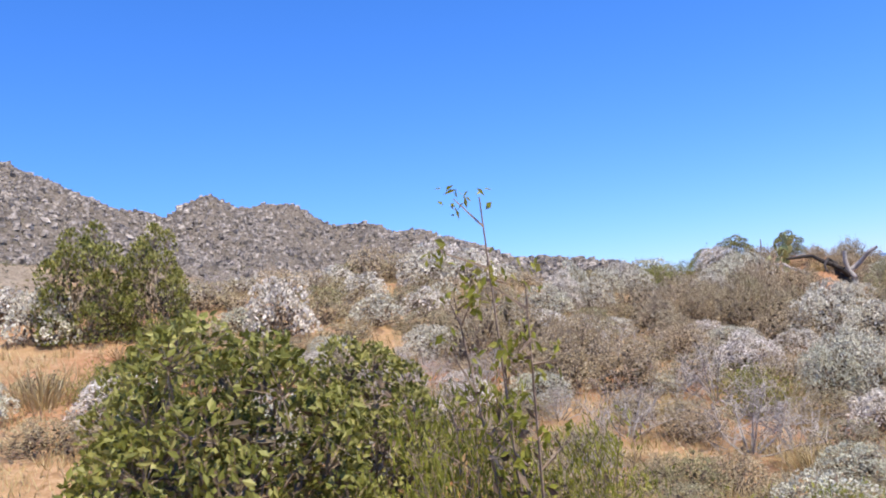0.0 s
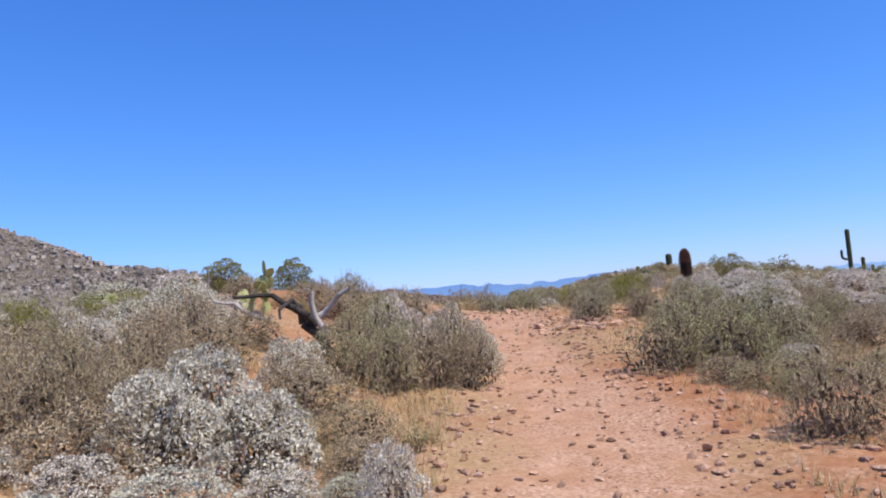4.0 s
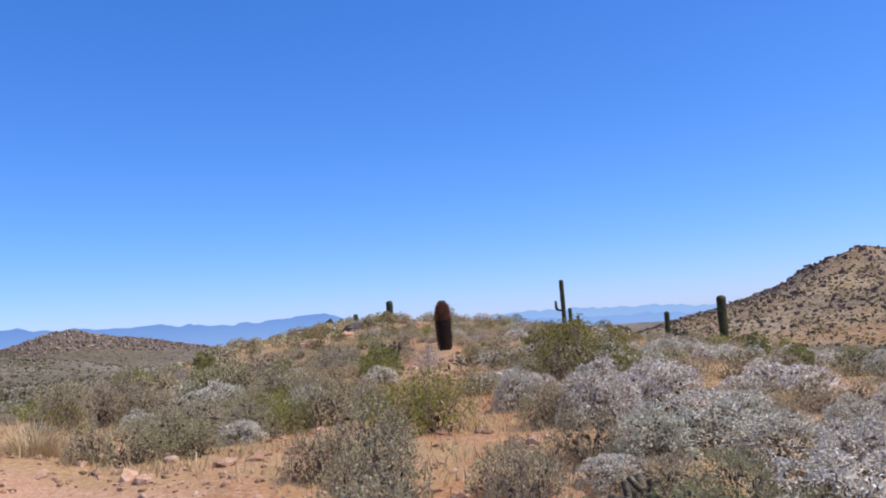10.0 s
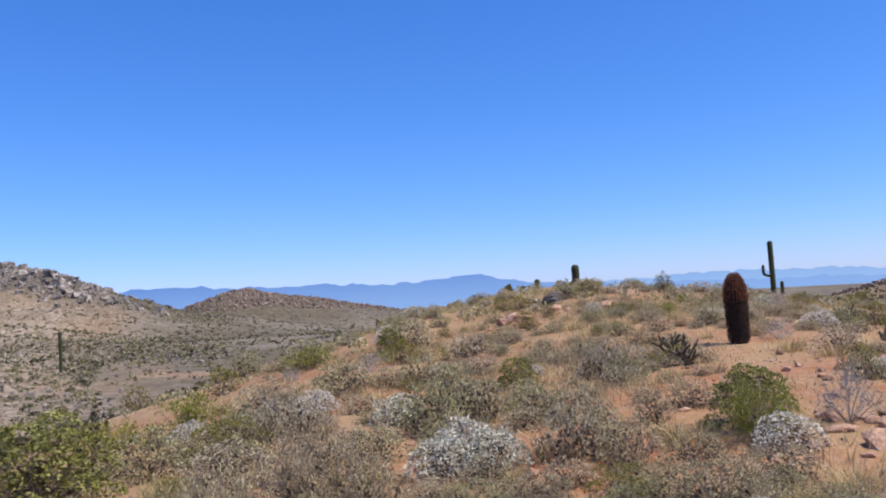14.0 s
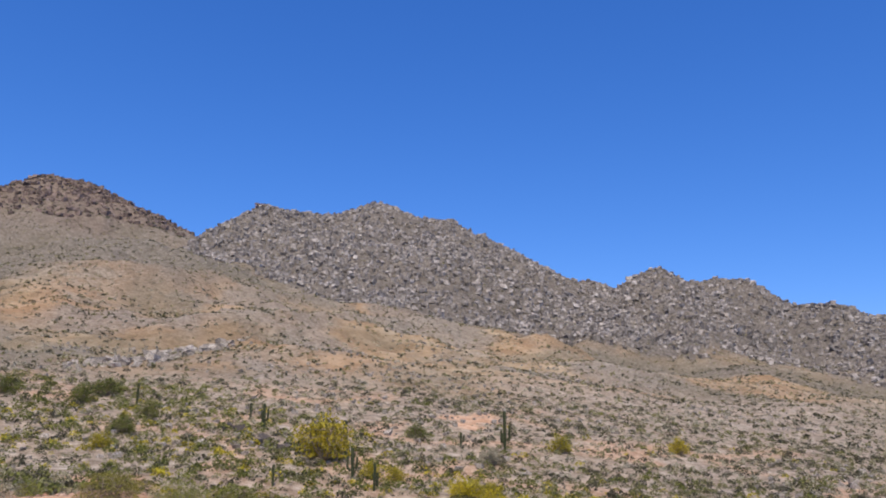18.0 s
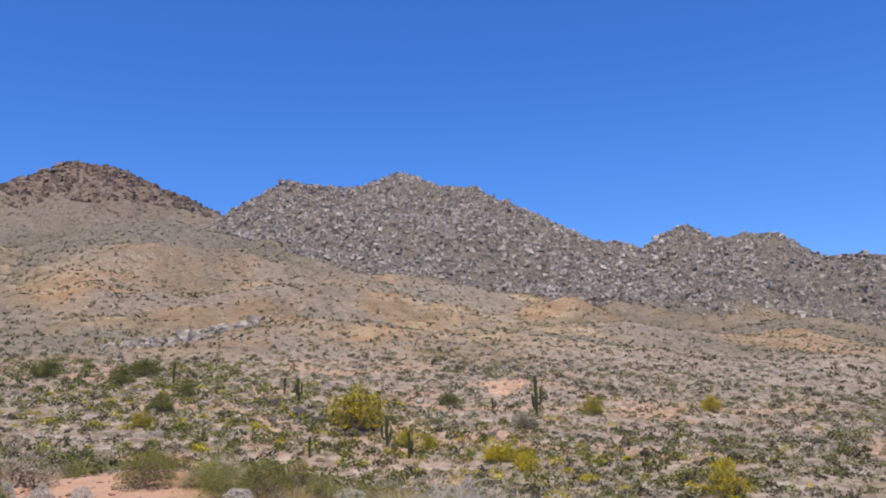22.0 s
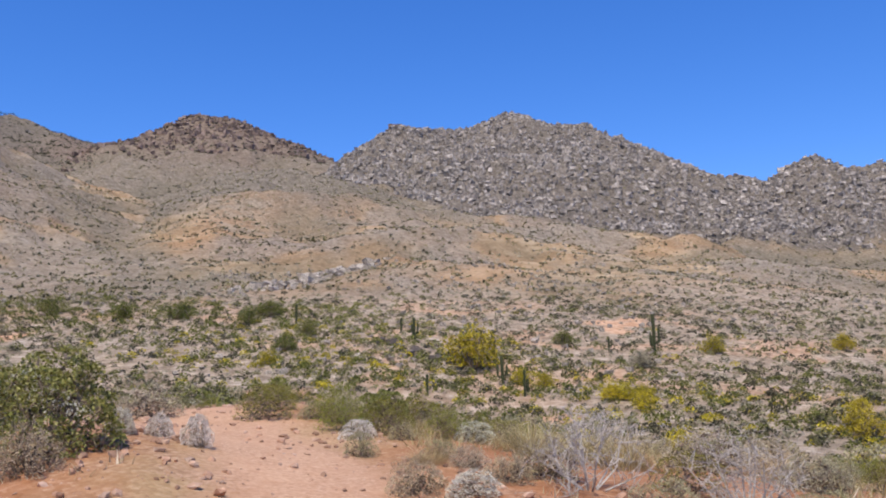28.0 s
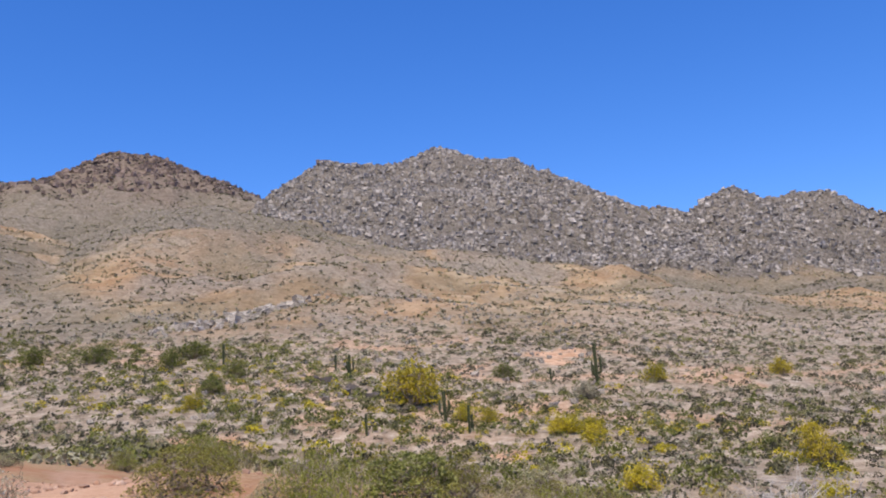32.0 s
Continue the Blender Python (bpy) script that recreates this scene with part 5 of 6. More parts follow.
# lip above the valley
for key, x, y, r, h in [
    ("jojoba", 6.91, 26.95, 0.87, 1.01), ("green", -15.87, 66.09, 1.2, 1.5), ("lime", -12.61, 68.03, 1.2, 1.5), ("green", -3.37, 54.06, 1.2, 1.5), ("lime", -0.64, 54.06, 1.2, 1.5), ("lime", -6.93, 91.2, 1.2, 1.5),
    ("lime", 7.66, 36.62, 0.92, 1.11), ("lime", 9.26, 36.51, 0.91, 1.1), ("green", 9.05, 63.83, 1.03, 1.5), ("green", 11.92, 51.12, 1.01, 1.22), ("dead", -37.72, 68.81, 0.5, 0.5), ("bursage", 8.56, 25.95, 0.55, 0.42),
    ("dead", -39.56, 60.29, 0.5, 0.5), ("straw", 3.94, 22.08, 0.34, 0.36), ("straw", 4.02, 22.57, 0.34, 0.36), ("straw", 4.58, 22.49, 0.32, 0.36), ("bursage", 4.57, 23.5, 0.45, 0.4), ("dead", -27.12, 68.88, 0.5, 0.5),
    ("straw", 4.9, 24.04, 0.33, 0.35), ("bursage", 5.6, 23.43, 0.34, 0.3), ("brittle_dry", 3.96, 25.06, 0.36, 0.35), ("straw", 6.52, 24.06, 0.33, 0.27),
]:
    plant(key, x, y, r, h)
# beside the turn of the trail
for key, x, y, r, h in [
    ("brittle", 3.54, 19.45, 0.13, 0.26), ("brittle", 3.06, 19.02, 0.13, 0.21), ("brittle", 2.97, 19.32, 0.12, 0.2), ("bursage", 0.11, 19.83, 0.44, 0.4), ("green", 1.18, 20.78, 0.38, 0.39), ("lime", 2.41, 21.11, 0.3, 0.38),
    ("green", 2.72, 21.41, 0.3, 0.34), ("lime", 3.21, 21.72, 0.27, 0.33), ("green", 3.32, 22.25, 0.32, 0.24), ("sage", 3.67, 20.65, 0.16, 0.22), ("brittle_dry", 4.97, 20.39, 0.23, 0.22), ("bursage", 4.55, 21.05, 0.17, 0.18),
    ("brittle_dry", 4.96, 21.42, 0.31, 0.28), ("dead", 3.27, 23.47, 0.46, 0.37), ("brittle_dry", 4.14, 18.35, 0.23, 0.3), ("brittle", 5.29, 20.59, 0.19, 0.17), ("sage", 1.55, 21.19, 0.21, 0.21), ("sage", -56.61, 38.82, 1.2, 1.5),
    ("straw", 4.29, 20.89, 0.19, 0.2), ("burro", 5.01, 21.05, 0.21, 0.19),
]:
    plant(key, x, y, r, h)
# along the lower trail
for key, x, y, r, h in [
    ("green", 0.57, 21.04, 0.35, 0.37), ("lime", 1.79, 21.28, 0.29, 0.42), ("jojoba", 2.19, 21.63, 0.34, 0.41), ("green", -41.5, 56.67, 1.2, 1.5), ("brittle", 2.9, 21.0, 0.2, 0.18), ("brittle", 3.35, 21.92, 0.23, 0.2),
    ("brittle_dry", 2.18, 22.36, 0.21, 0.2), ("green", 3.67, 22.69, 0.23, 0.21), ("sage", -53.86, 41.7, 1.2, 1.36), ("burro", 3.57, 22.2, 0.19, 0.19), ("sage", 3.19, 21.29, 0.16, 0.17), ("green", -35.37, 58.49, 1.2, 1.5),
    ("brittle_dry", 3.83, 23.16, 0.26, 0.21),
]:
    plant(key, x, y, r, h)
# behind the first bush
for key, x, y, r, h in [
    ("jojoba", -4.74, 5.81, 0.45, 1.3), ("jojoba", -5.28, 5.45, 0.56, 1.3), ("brittle", -5.62, 5.2, 0.42, 0.63), ("brittle", -3.68, 6.54, 0.48, 0.73), ("brittle_dry", -4.44, 12.54, 0.5, 0.8), ("brittle_dry", -4.56, 11.9, 0.5, 0.68),
    ("brittle_dry", -3.95, 12.11, 0.5, 0.64), ("brittle_dry", -1.28, 6.96, 0.46, 0.86), ("brittle_dry", -1.48, 6.39, 0.46, 0.73), ("brittle_dry", -0.89, 6.5, 0.46, 0.69), ("brittle", -0.16, 12.49, 0.38, 0.57), ("brittle", -0.4, 12.05, 0.38, 0.49),
    ("brittle", 0.1, 12.07, 0.38, 0.46), ("lime", 1.08, 15.81, 0.5, 0.51), ("brittle_dry", 0.6, 9.71, 0.35, 0.61), ("brittle_dry", 0.36, 9.32, 0.35, 0.52), ("brittle_dry", 0.82, 9.31, 0.35, 0.49), ("brittle", 1.97, 13.58, 0.65, 0.74),
    ("dead", 0.81, 4.52, 0.44, 0.5),
]:
    plant(key, x, y, r, h)

# ---- the rest of the near shrubs ----
EYES = [r[1] for r in PATH]


def open_ground(x, y, r):
    """False on the trail, on the walked line and where another shrub stands."""
    p = (np.array([x]), np.array([y]))
    if polyline_distance(*p, TRAIL)[0] < 0.75 + r * 0.8:
        return False
    if polyline_distance(*p, [e[:2] for e in EYES])[0] < 0.85 + r:
        return False
    if polyline_distance(*p, [(8.5, 15.0), (18.4, 29.5)])[0] < 0.8:
        return False
    if polyline_distance(*p, [(3.3, 11.5), (3.4, 13.0), (2.85, 15.6), (3.0, 18.4)])[0] < 0.75:
        return False
    return all((x - a) ** 2 + (y - b) ** 2 > (0.46 * (r + c)) ** 2 for a, b, c in PLACED)


def scatter(n, box, mix, rmin, rmax, test=None):
    """Plants up to n shrubs of the kinds in mix, at random in the box."""
    keys, weights = [m[0] for m in mix], [m[1] for m in mix]
    done = tries = 0
    while done < n and tries < n * 14:
        tries += 1
        x, y = PLACE.uniform(box[0], box[2]), PLACE.uniform(box[1], box[3])
        key = PLACE.choices(keys, weights)[0]
        r = PLACE.uniform(rmin, rmax) * (0.6 if key == "straw" else 1.0)
        if (test and not test(x, y)) or not open_ground(x, y, r):
            continue
        plant(key, x, y, r, r * UNIT[key][1] / UNIT[key][0] * PLACE.uniform(0.65, 0.95))
        done += 1


WEST = [("brittle", 6), ("brittle_dry", 6), ("bursage", 3), ("burro", 3), ("sage", 2), ("straw", 5), ("lime", 0.4), ("dead", 0.8)]
LIP = [("bursage", 5), ("sage", 4), ("brittle_dry", 3), ("green", 3), ("lime", 1.5), ("straw", 3)]
KNOLL = [("bursage", 3), ("burro", 5), ("sage", 4), ("straw", 5), ("brittle", 1.0), ("brittle_dry", 3), ("green", 1.6), ("lime", 0.7), ("dead", 0.6)]
EAST = [("bursage", 3), ("burro", 3), ("sage", 4), ("straw", 3), ("brittle", 6), ("brittle_dry", 4), ("lime", 0.8)]
scatter(70, (-2.4, 2.2, 2.6, 6.6), [("brittle_dry", 6), ("brittle", 4), ("bursage", 3), ("dead", 3), ("lime", 1), ("straw", 2)], 0.2, 0.4)
scatter(100, (-4.5, 2.6, 4.6, 9.5), WEST, 0.26, 0.5, lambda x, y: x < 0.42 * (y - 3) + 2.6)
scatter(210, (-11, 3, 5.2, 17), WEST, 0.32, 0.62)
scatter(70, (6.8, 8.6, 13, 14), EAST, 0.25, 0.45)
scatter(230, (8.5, 13, 22, 24), EAST, 0.24, 0.46)
scatter(230, (8.5, 22.5, 27, 40), KNOLL, 0.26, 0.5)
scatter(90, (8.5, 19.5, 16, 33), [("bursage", 3), ("burro", 4), ("straw", 4), ("sage", 4), ("brittle_dry", 2), ("green", 0.6)], 0.2, 0.4)
scatter(120, (10, 24, 31, 45), KNOLL, 0.2, 0.42)
scatter(60, (-4, 21.0, 9, 26), [("green", 3), ("lime", 2), ("sage", 4), ("straw", 3), ("bursage", 3)], 0.16, 0.3)
scatter(80, (-10, 26, 10, 38), KNOLL, 0.4, 0.7)
scatter(150, (14, 38, 48, 66), KNOLL, 0.35, 0.8)
scatter(110, (20, 14, 45, 42), KNOLL, 0.3, 0.6)
scatter(80, (-30, 20, -3, 44), LIP, 0.4, 0.8)
for forms in KINDS.values():
    for ob, used in forms:
        if not used:
            for o in (*ob.children_recursive, ob):
                bpy.data.objects.remove(o)

# ---- rocks ----
ICO_V = np.array([(0, 0, 1)] + [(0.894 * math.cos(a), 0.894 * math.sin(a), 0.447) for a in np.arange(5) * 1.2566] + [(0.894 * math.cos(a), 0.894 * math.sin(a), -0.447) for a in np.arange(5) * 1.2566 + 0.6283] + [(0, 0, -1)])
ICO_F = np.array([(0, i, i % 5 + 1) for i in range(1, 6)] + [(i, i + 5, i % 5 + 1) for i in range(1, 6)] + [(i % 5 + 1, i + 5, i % 5 + 6) for i in range(1, 6)] + [(11, i % 5 + 6, i + 5) for i in range(1, 6)])


CUBE_V = np.array([(i, j, k) for i in (-0.62, 0.62) for j in (-0.62, 0.62) for k in (-0.62, 0.62)])
CUBE_F = np.array([(0, 1, 3), (0, 3, 2), (4, 6, 7), (4, 7, 5), (0, 4, 5), (0, 5, 1), (2, 3, 7), (2, 7, 6), (0, 2, 6), (0, 6, 4), (1, 5, 7), (1, 7, 3)])


def rocks(x, y, z, size, rng, flat=0.65, sink=0.25, jag=0.28, blocky=False):
    """Many angular stones as arrays: places, sizes."""
    n = len(x)
    base_v, base_f = (CUBE_V, CUBE_F) if blocky else (ICO_V, ICO_F)
    v = base_v[None] * (1 + rng.uniform(-jag, jag, (n, len(base_v), 3 if blocky else 1)))
    v = v * np.stack([rng.uniform(0.7, 1.3, n), rng.uniform(0.7, 1.3, n), rng.uniform(flat * 0.7, flat * 1.3, n)], 1)[:, None, :]
    tilt = rng.normal(0, 0.35, n)
    ct, st = np.cos(tilt)[:, None], np.sin(tilt)[:, None]
    v = np.stack([v[..., 0] * ct - v[..., 2] * st, v[..., 1], v[..., 0] * st + v[..., 2] * ct], -1)
    a = rng.uniform(0, 6.28, n)
    ca, sa = np.cos(a)[:, None], np.sin(a)[:, None]
    v = np.stack([v[..., 0] * ca - v[..., 1] * sa, v[..., 0] * sa + v[..., 1] * ca, v[..., 2]], -1) * (size * 0.5)[:, None, None]
    v = v + np.stack([x, y, z + size * (0.25 - sink)], 1)[:, None, :]
    f = base_f[None] + (np.arange(n) * len(base_v))[:, None, None]
    return v.reshape(-1, 3), f.reshape(-1, 3)


def stuff(name, co, faces, mat, label, category, smooth=False):
    me = mesh_from(name, co, faces, smooth)
    me.materials.append(mat)
    return tagged(new(name, me), label, category, kind="stuff")


rg = np.random.RandomState(21)


def boulder_field(name, n, box, mask, lo, hi, mat, label, tail=2.2):
    x, y = rg.uniform(box[0], box[2], n), rg.uniform(box[1], box[3], n)
    keep = rg.rand(n) < mask(x, y)
    x, y = x[keep], y[keep]
    s = lo + (hi - lo) * rg.rand(len(x)) ** tail
    ux, uy = (x - 7) * 0.008, (y - 16) * 0.008
    z = np.minimum(height(x, y), 0.5 * (height(x - ux, y - uy) + height(x + ux, y + uy))) if hi > 1.5 else height(x, y)
    co, f = rocks(x, y, z, s, rg, 0.95, 0.1, 0.42, True)
    stuff(name, co, f, mat, label, "rocks")


def main_mask(x, y):
    m = crest(x, y, MAIN)
    dens = sstep(26, 44, m + 9 * fbm(x, y, 40, 3) + 22 * sstep(-220, -80, x)) * (m > crest(x, y, RED)) * (m > crest(x, y, APRON_A) + 3) * (m > crest(x, y, HUMP) + 2) * (m > crest(x, y, APRON_B))
    return dens * (0.35 + 0.65 * sstep(-0.3, 0.4, fbm(x, y, 25, 3)))


boulder_field("boulder_slope", 76000, (-600, 190, 50, 640), main_mask, 0.9, 4.8, MAT["granite"], "countless grey granite boulders covering the mountain face", 2.0)
boulder_field("crest_boulders", 6500, (-560, 240, 40, 620), lambda x, y: sstep(18, 2, polyline_distance(x, y, [p[:2] for p in MAIN])), 1.5, 6.5, MAT["granite"], "jagged boulders along the mountain crest", 2.0)
boulder_field("red_crest_rocks", 9000, (-800, 60, -620, 360), lambda x, y: 0.5 * sstep(120, 205, crest(x, y, RED) + 25 * fbm(x, y, 40, 3)) * (crest(x, y, RED) > crest(x, y, FARLEFT)), 1.2, 6.0, MAT["red_rock"], "red-brown rock outcrops on the rounded peak", 2.2)
boulder_field("right_slope_rocks", 11000, (200, 60, 420, 260), lambda x, y: sstep(-14, 5, crest(x, y, RIGHT)) * 0.9, 0.4, 1.8, MAT["red_rock"], "brown rocks scattered over the hillside", 2.6)
boulder_field("hill_crest_rocks", 9000, (220, 90, 400, 260), lambda x, y: sstep(16, 1, polyline_distance(x, y, [p[:2] for p in RIGHT]) + 5 * fbm(x, y, 18, 2)), 0.6, 2.6, MAT["red_rock"], "ragged dark rocks along the hill crest", 2.0)
boulder_field("foothill_rocks", 5000, (40, 560, 230, 640), lambda x, y: 0.7 * sstep(-16, 4, crest(x, y, HILL)), 0.8, 3.2, MAT["red_rock"], "dark rocks on a lone foothill", 2.4)
boulder_field("valley_rocks", 9000, (-230, 40, 60, 260), lambda x, y: sstep(0.0, 0.5, fbm(x, y, 30, 4)) * sstep(60, 80, np.hypot(x - 7, y - 16)), 0.25, 1.3, MAT["grey_rock"], "pale stones strewn over the valley floor", 2.5)
boulder_field("pale_outcrop", 1600, (-230, 60, -150, 150), lambda x, y: sstep(9, 2, polyline_distance(x, y, [(-172, 80), (-186, 100), (-205, 126)]) + 3 * fbm(x, y, 12, 2)), 1.0, 3.0, MAT["grey_rock"], "band of pale outcropping rock on the slope", 1.8)
boulder_field("dark_ledge", 120, (-96, 60, -74, 84), lambda x, y: sstep(4, 1, polyline_distance(x, y, [(-90, 72), (-86, 72), (-79, 72)])), 0.6, 1.7, MAT["dark_rock"], "dark rock ledge in the wash", 1.5)


# larger boulders that can be told apart on the face
BOULDERS = []
for i in range(8):
    r = np.random.RandomState(400 + i)
    co, f = rocks(np.zeros(1), np.zeros(1), np.zeros(1), np.ones(1), r, 0.7, 0.1, 0.4, True)
    me = mesh_from("boulder", co, f, False)
    me.materials.append(MAT["granite"])
    BOULDERS.append(me)
bx, by = rg.uniform(-560, -120, 2600), rg.uniform(230, 600, 2600)
bk = rg.rand(2600) < main_mask(bx, by)
bx, by = bx[bk][:260], by[bk][:260]
for x, y, z in zip(bx, by, height(bx, by)):
    s = PLACE.uniform(2.8, 5.5)
    ob = new("boulder", PLACE.choice(BOULDERS))
    ob.matrix_basis = Matrix.LocRotScale((x, y, z), Euler((PLACE.uniform(-0.3, 0.3), PLACE.uniform(-0.3, 0.3), PLACE.uniform(0, 6.28))), (s, s * PLACE.uniform(0.6, 1), s * PLACE.uniform(0.5, 0.9)))
    tagged(ob, "large pale granite boulder on the mountain face", "boulder", "boulders of the mountain")


# single crags that stand out on the skyline
def crag(x, y, z, w, h, seed, label, mat="granite"):
    r = np.random.RandomState(seed)
    n = 7
    px, py = x + r.normal(0, w * 0.3, n), y + r.normal(0, w * 0.3, n)
    co, f = rocks(px, py, np.full(n, z) + r.uniform(-0.4, 0.2, n) * h, r.uniform(0.3, 0.6, n) * w, r, h / w, 0.1, 0.4, True)
    root = new("crag")
    root.location = (x, y, z)
    for i in range(n):
        child_mesh("rock", co[i * 8:i * 8 + 8] - np.array([x, y, z]), CUBE_F, MAT[mat], root)
    tagged(root, label, "rock", "crags")


for x, y, z, w, h, sd in [(-516, 310, 160, 9, 8, 1), (-488, 398, 174, 10, 6, 2), (-483, 408, 173, 8, 6, 3), (-312, 532, 113, 10, 9, 4), (-317, 528, 111, 8, 7, 5), (-300, 505, 88, 9, 12, 6), (-296, 500, 82, 9, 10, 7), (-262, 566, 100, 9, 7, 8), (-168, 588, 72, 7, 5, 9), (-40, 515, 30, 6, 5, 10), (2, 432, 11, 7, 5, 11), (-371, 522, 111, 8, 5, 12), (-440, 466, 148, 9, 6, 13)]:
    crag(x, y, z, w, h, sd, "jagged granite crag on the mountain crest", "red_rock")

# ---- stones along the trail ----


def near_points(n, reach, rng):
    """Random places beside the walked line."""
    k = rng.randint(0, len(TRAIL) - 2, n)
    t = rng.rand(n)
    P = np.array(TRAIL)
    p = P[k] * (1 - t[:, None]) + P[k + 1] * t[:, None]
    a, d = rng.uniform(0, 6.28, n), np.abs(rng.normal(0, reach, n))
    return p[:, 0] + np.cos(a) * d, p[:, 1] + np.sin(a) * d


x, y = near_points(27000, 1.7, rg)
d = polyline_distance(x, y, TRAIL)
k = rg.rand(len(x)) < (0.14 + 0.86 * sstep(0.3, 0.9, d)) * (1 - 0.65 * sstep(17.5, 19.0, y))
x, y = x[k], y[k]
co, f = rocks(x, y, height(x, y), 0.012 + 0.068 * rg.rand(len(x)) ** 3.0, rg, 0.65, 0.12, 0.38)
stuff("gravel", co, f, MAT["rock"], "pink angular gravel along the trail", "gravel")
x, y = rg.uniform(6, 30, 7000), rg.uniform(11, 42, 7000)
k = (fbm(x, y, 5, 3) > 0.05) & (polyline_distance(x, y, TRAIL) > 0.5)
x, y = x[k], y[k]
co, f = rocks(x, y, height(x, y), 0.03 + 0.14 * rg.rand(len(x)) ** 3, rg, 0.6, 0.16, 0.35)
stuff("loose_stones", co, f, MAT["rock"], "reddish loose stones between the shrubs", "stones")

STONES = []
for i in range(6):
    r = np.random.RandomState(300 + i)
    co, f = rocks(np.zeros(1), np.zeros(1), np.zeros(1), np.ones(1), r, 0.6, 0.15, 0.25)
    me = mesh_from("stone", co, f, False)
    me.materials.append(MAT["rock"])
    STONES.append(me)


def stone(x, y, s, label):
    ob = new("stone", PLACE.choice(STONES))
    ob.matrix_basis = Matrix.LocRotScale((x, y, ground_z(x, y)), Euler((0, 0, PLACE.uniform(0, 6.28))), (s, s * PLACE.uniform(0.6, 1.0), s * PLACE.uniform(0.5, 0.9)))
    tagged(ob, label, "stone", "stones by the trail")


for cx, cy, rad, n, lo, hi in [(7.9, 15.2, 0.7, 26, 0.06, 0.24), (8.3, 15.0, 0.6, 22, 0.08, 0.26), (8.8, 15.9, 0.8, 16, 0.06, 0.2), (13.6, 22.6, 0.9, 34, 0.1, 0.3), (14.2, 22.2, 0.8, 24, 0.1, 0.3), (12.6, 21.6, 0.9, 16, 0.06, 0.2), (1.0, 19.2, 1.0, 6, 0.06, 0.2), (2.6, 19.2, 0.5, 4, 0.08, 0.2),
                                 (5.6, 7.2, 1.2, 16, 0.04, 0.1), (4.6, 5.6, 1.2, 16, 0.03, 0.09), (6.6, 7.6, 1.0, 12, 0.05, 0.14), (7.6, 15.6, 1.2, 18, 0.05, 0.16), (22.0, 42.0, 2.5, 14, 0.3, 0.8), (7.9, 19.0, 1.0, 10, 0.05, 0.2), (2.2, 9.0, 2.0, 10, 0.05, 0.15), (6.0, 10.5, 0.9, 14, 0.04, 0.12)]:
    for _ in range(n):
        a, q = PLACE.uniform(0, 6.28), rad * PLACE.random() ** 0.6
        sx_, sy_ = cx + math.cos(a) * q, cy + math.sin(a) * q
        if polyline_distance(np.array([sx_]), np.array([sy_]), TRAIL)[0] > 0.35:
            stone(sx_, sy_, PLACE.uniform(lo, hi), "angular pinkish-grey stone lying on the red soil")
for (x, y, s) in [(24.3, 46.0, 0.7), (23.6, 44.6, 0.6), (25.2, 47.0, 0.8), (27.5, 49.5, 0.7)]:
    ob = new("dark_rock", STONES[0].copy())
    ob.data.materials[0] = MAT["dark_rock"]
    ob.matrix_basis = Matrix.LocRotScale((x, y, ground_z(x, y) + 0.1), Euler((0, 0, x)), (s, s * 0.8, s))
    tagged(ob, "dark weathered rock jutting from the knoll", "rock", "dark rocks")

# ---- ground cover ----


def cover(name, n, box, mask, hgt, wid, blades, mat, label, lean=1.3):
    """Low dry plants as many thin bent blades."""
    x, y = rg.uniform(box[0], box[2], n), rg.uniform(box[1], box[3], n)
    keep = rg.rand(n) < mask(x, y)
    x, y = np.repeat(x[keep], blades), np.repeat(y[keep], blades)
    n = len(x)
    x, y = x + rg.normal(0, hgt * 0.5, n), y + rg.normal(0, hgt * 0.5, n)
    z = height(x, y)
    a, h = rg.uniform(0, 6.28, n), hgt * rg.uniform(0.25, 1.15, n)
    tip = np.stack([x + np.cos(a) * h * lean * rg.rand(n), y + np.sin(a) * h * lean * rg.rand(n), z + h], 1)
    w = np.stack([-np.sin(a), np.cos(a), a * 0], 1) * (wid * rg.uniform(0.6, 1.4, n))[:, None]
    b = np.stack([x, y, z - 0.01], 1)
    co = np.stack([b - w, b + w, tip], 1).reshape(-1, 3)
    stuff(name, co, np.arange(3 * n).reshape(-1, 3), mat, label, "grass")


def off_trail(x, y):
    return (polyline_distance(x, y, TRAIL) > 1.1) * 1.0


cover("straw_cover_west", 16000, (-10, 2, 6, 18), lambda x, y: off_trail(x, y) * sstep(-0.35, 0.3, fbm(x, y, 3, 3)), 0.12, 0.0042, 9, MAT["straw"], "sparse dry straw grass between the shrubs")
cover("straw_cover_east", 30000, (5, 8, 34, 46), lambda x, y: off_trail(x, y) * sstep(-0.3, 0.35, fbm(x, y, 4, 3)), 0.14, 0.005, 7, MAT["straw"], "sparse dry straw grass between the shrubs")
cover("straw_cover_north", 14000, (-10, 20, 10, 34), lambda x, y: off_trail(x, y) * sstep(-0.3, 0.3, fbm(x, y, 3, 3)), 0.14, 0.005, 7, MAT["straw"], "sparse dry straw grass between the shrubs")
cover("straw_cover_spur", 15000, (9, 21.5, 32, 46), lambda x, y: off_trail(x, y) * sstep(-0.5, 0.2, fbm(x, y, 4, 3)), 0.2, 0.006, 7, MAT["straw"], "golden dry grass on the spur")
cover("straw_cover_knoll", 26000, (10, 38, 60, 80), lambda x, y: sstep(-0.3, 0.3, fbm(x, y, 7, 3)), 0.26, 0.011, 7, MAT["straw"], "golden dry grass on the knoll")
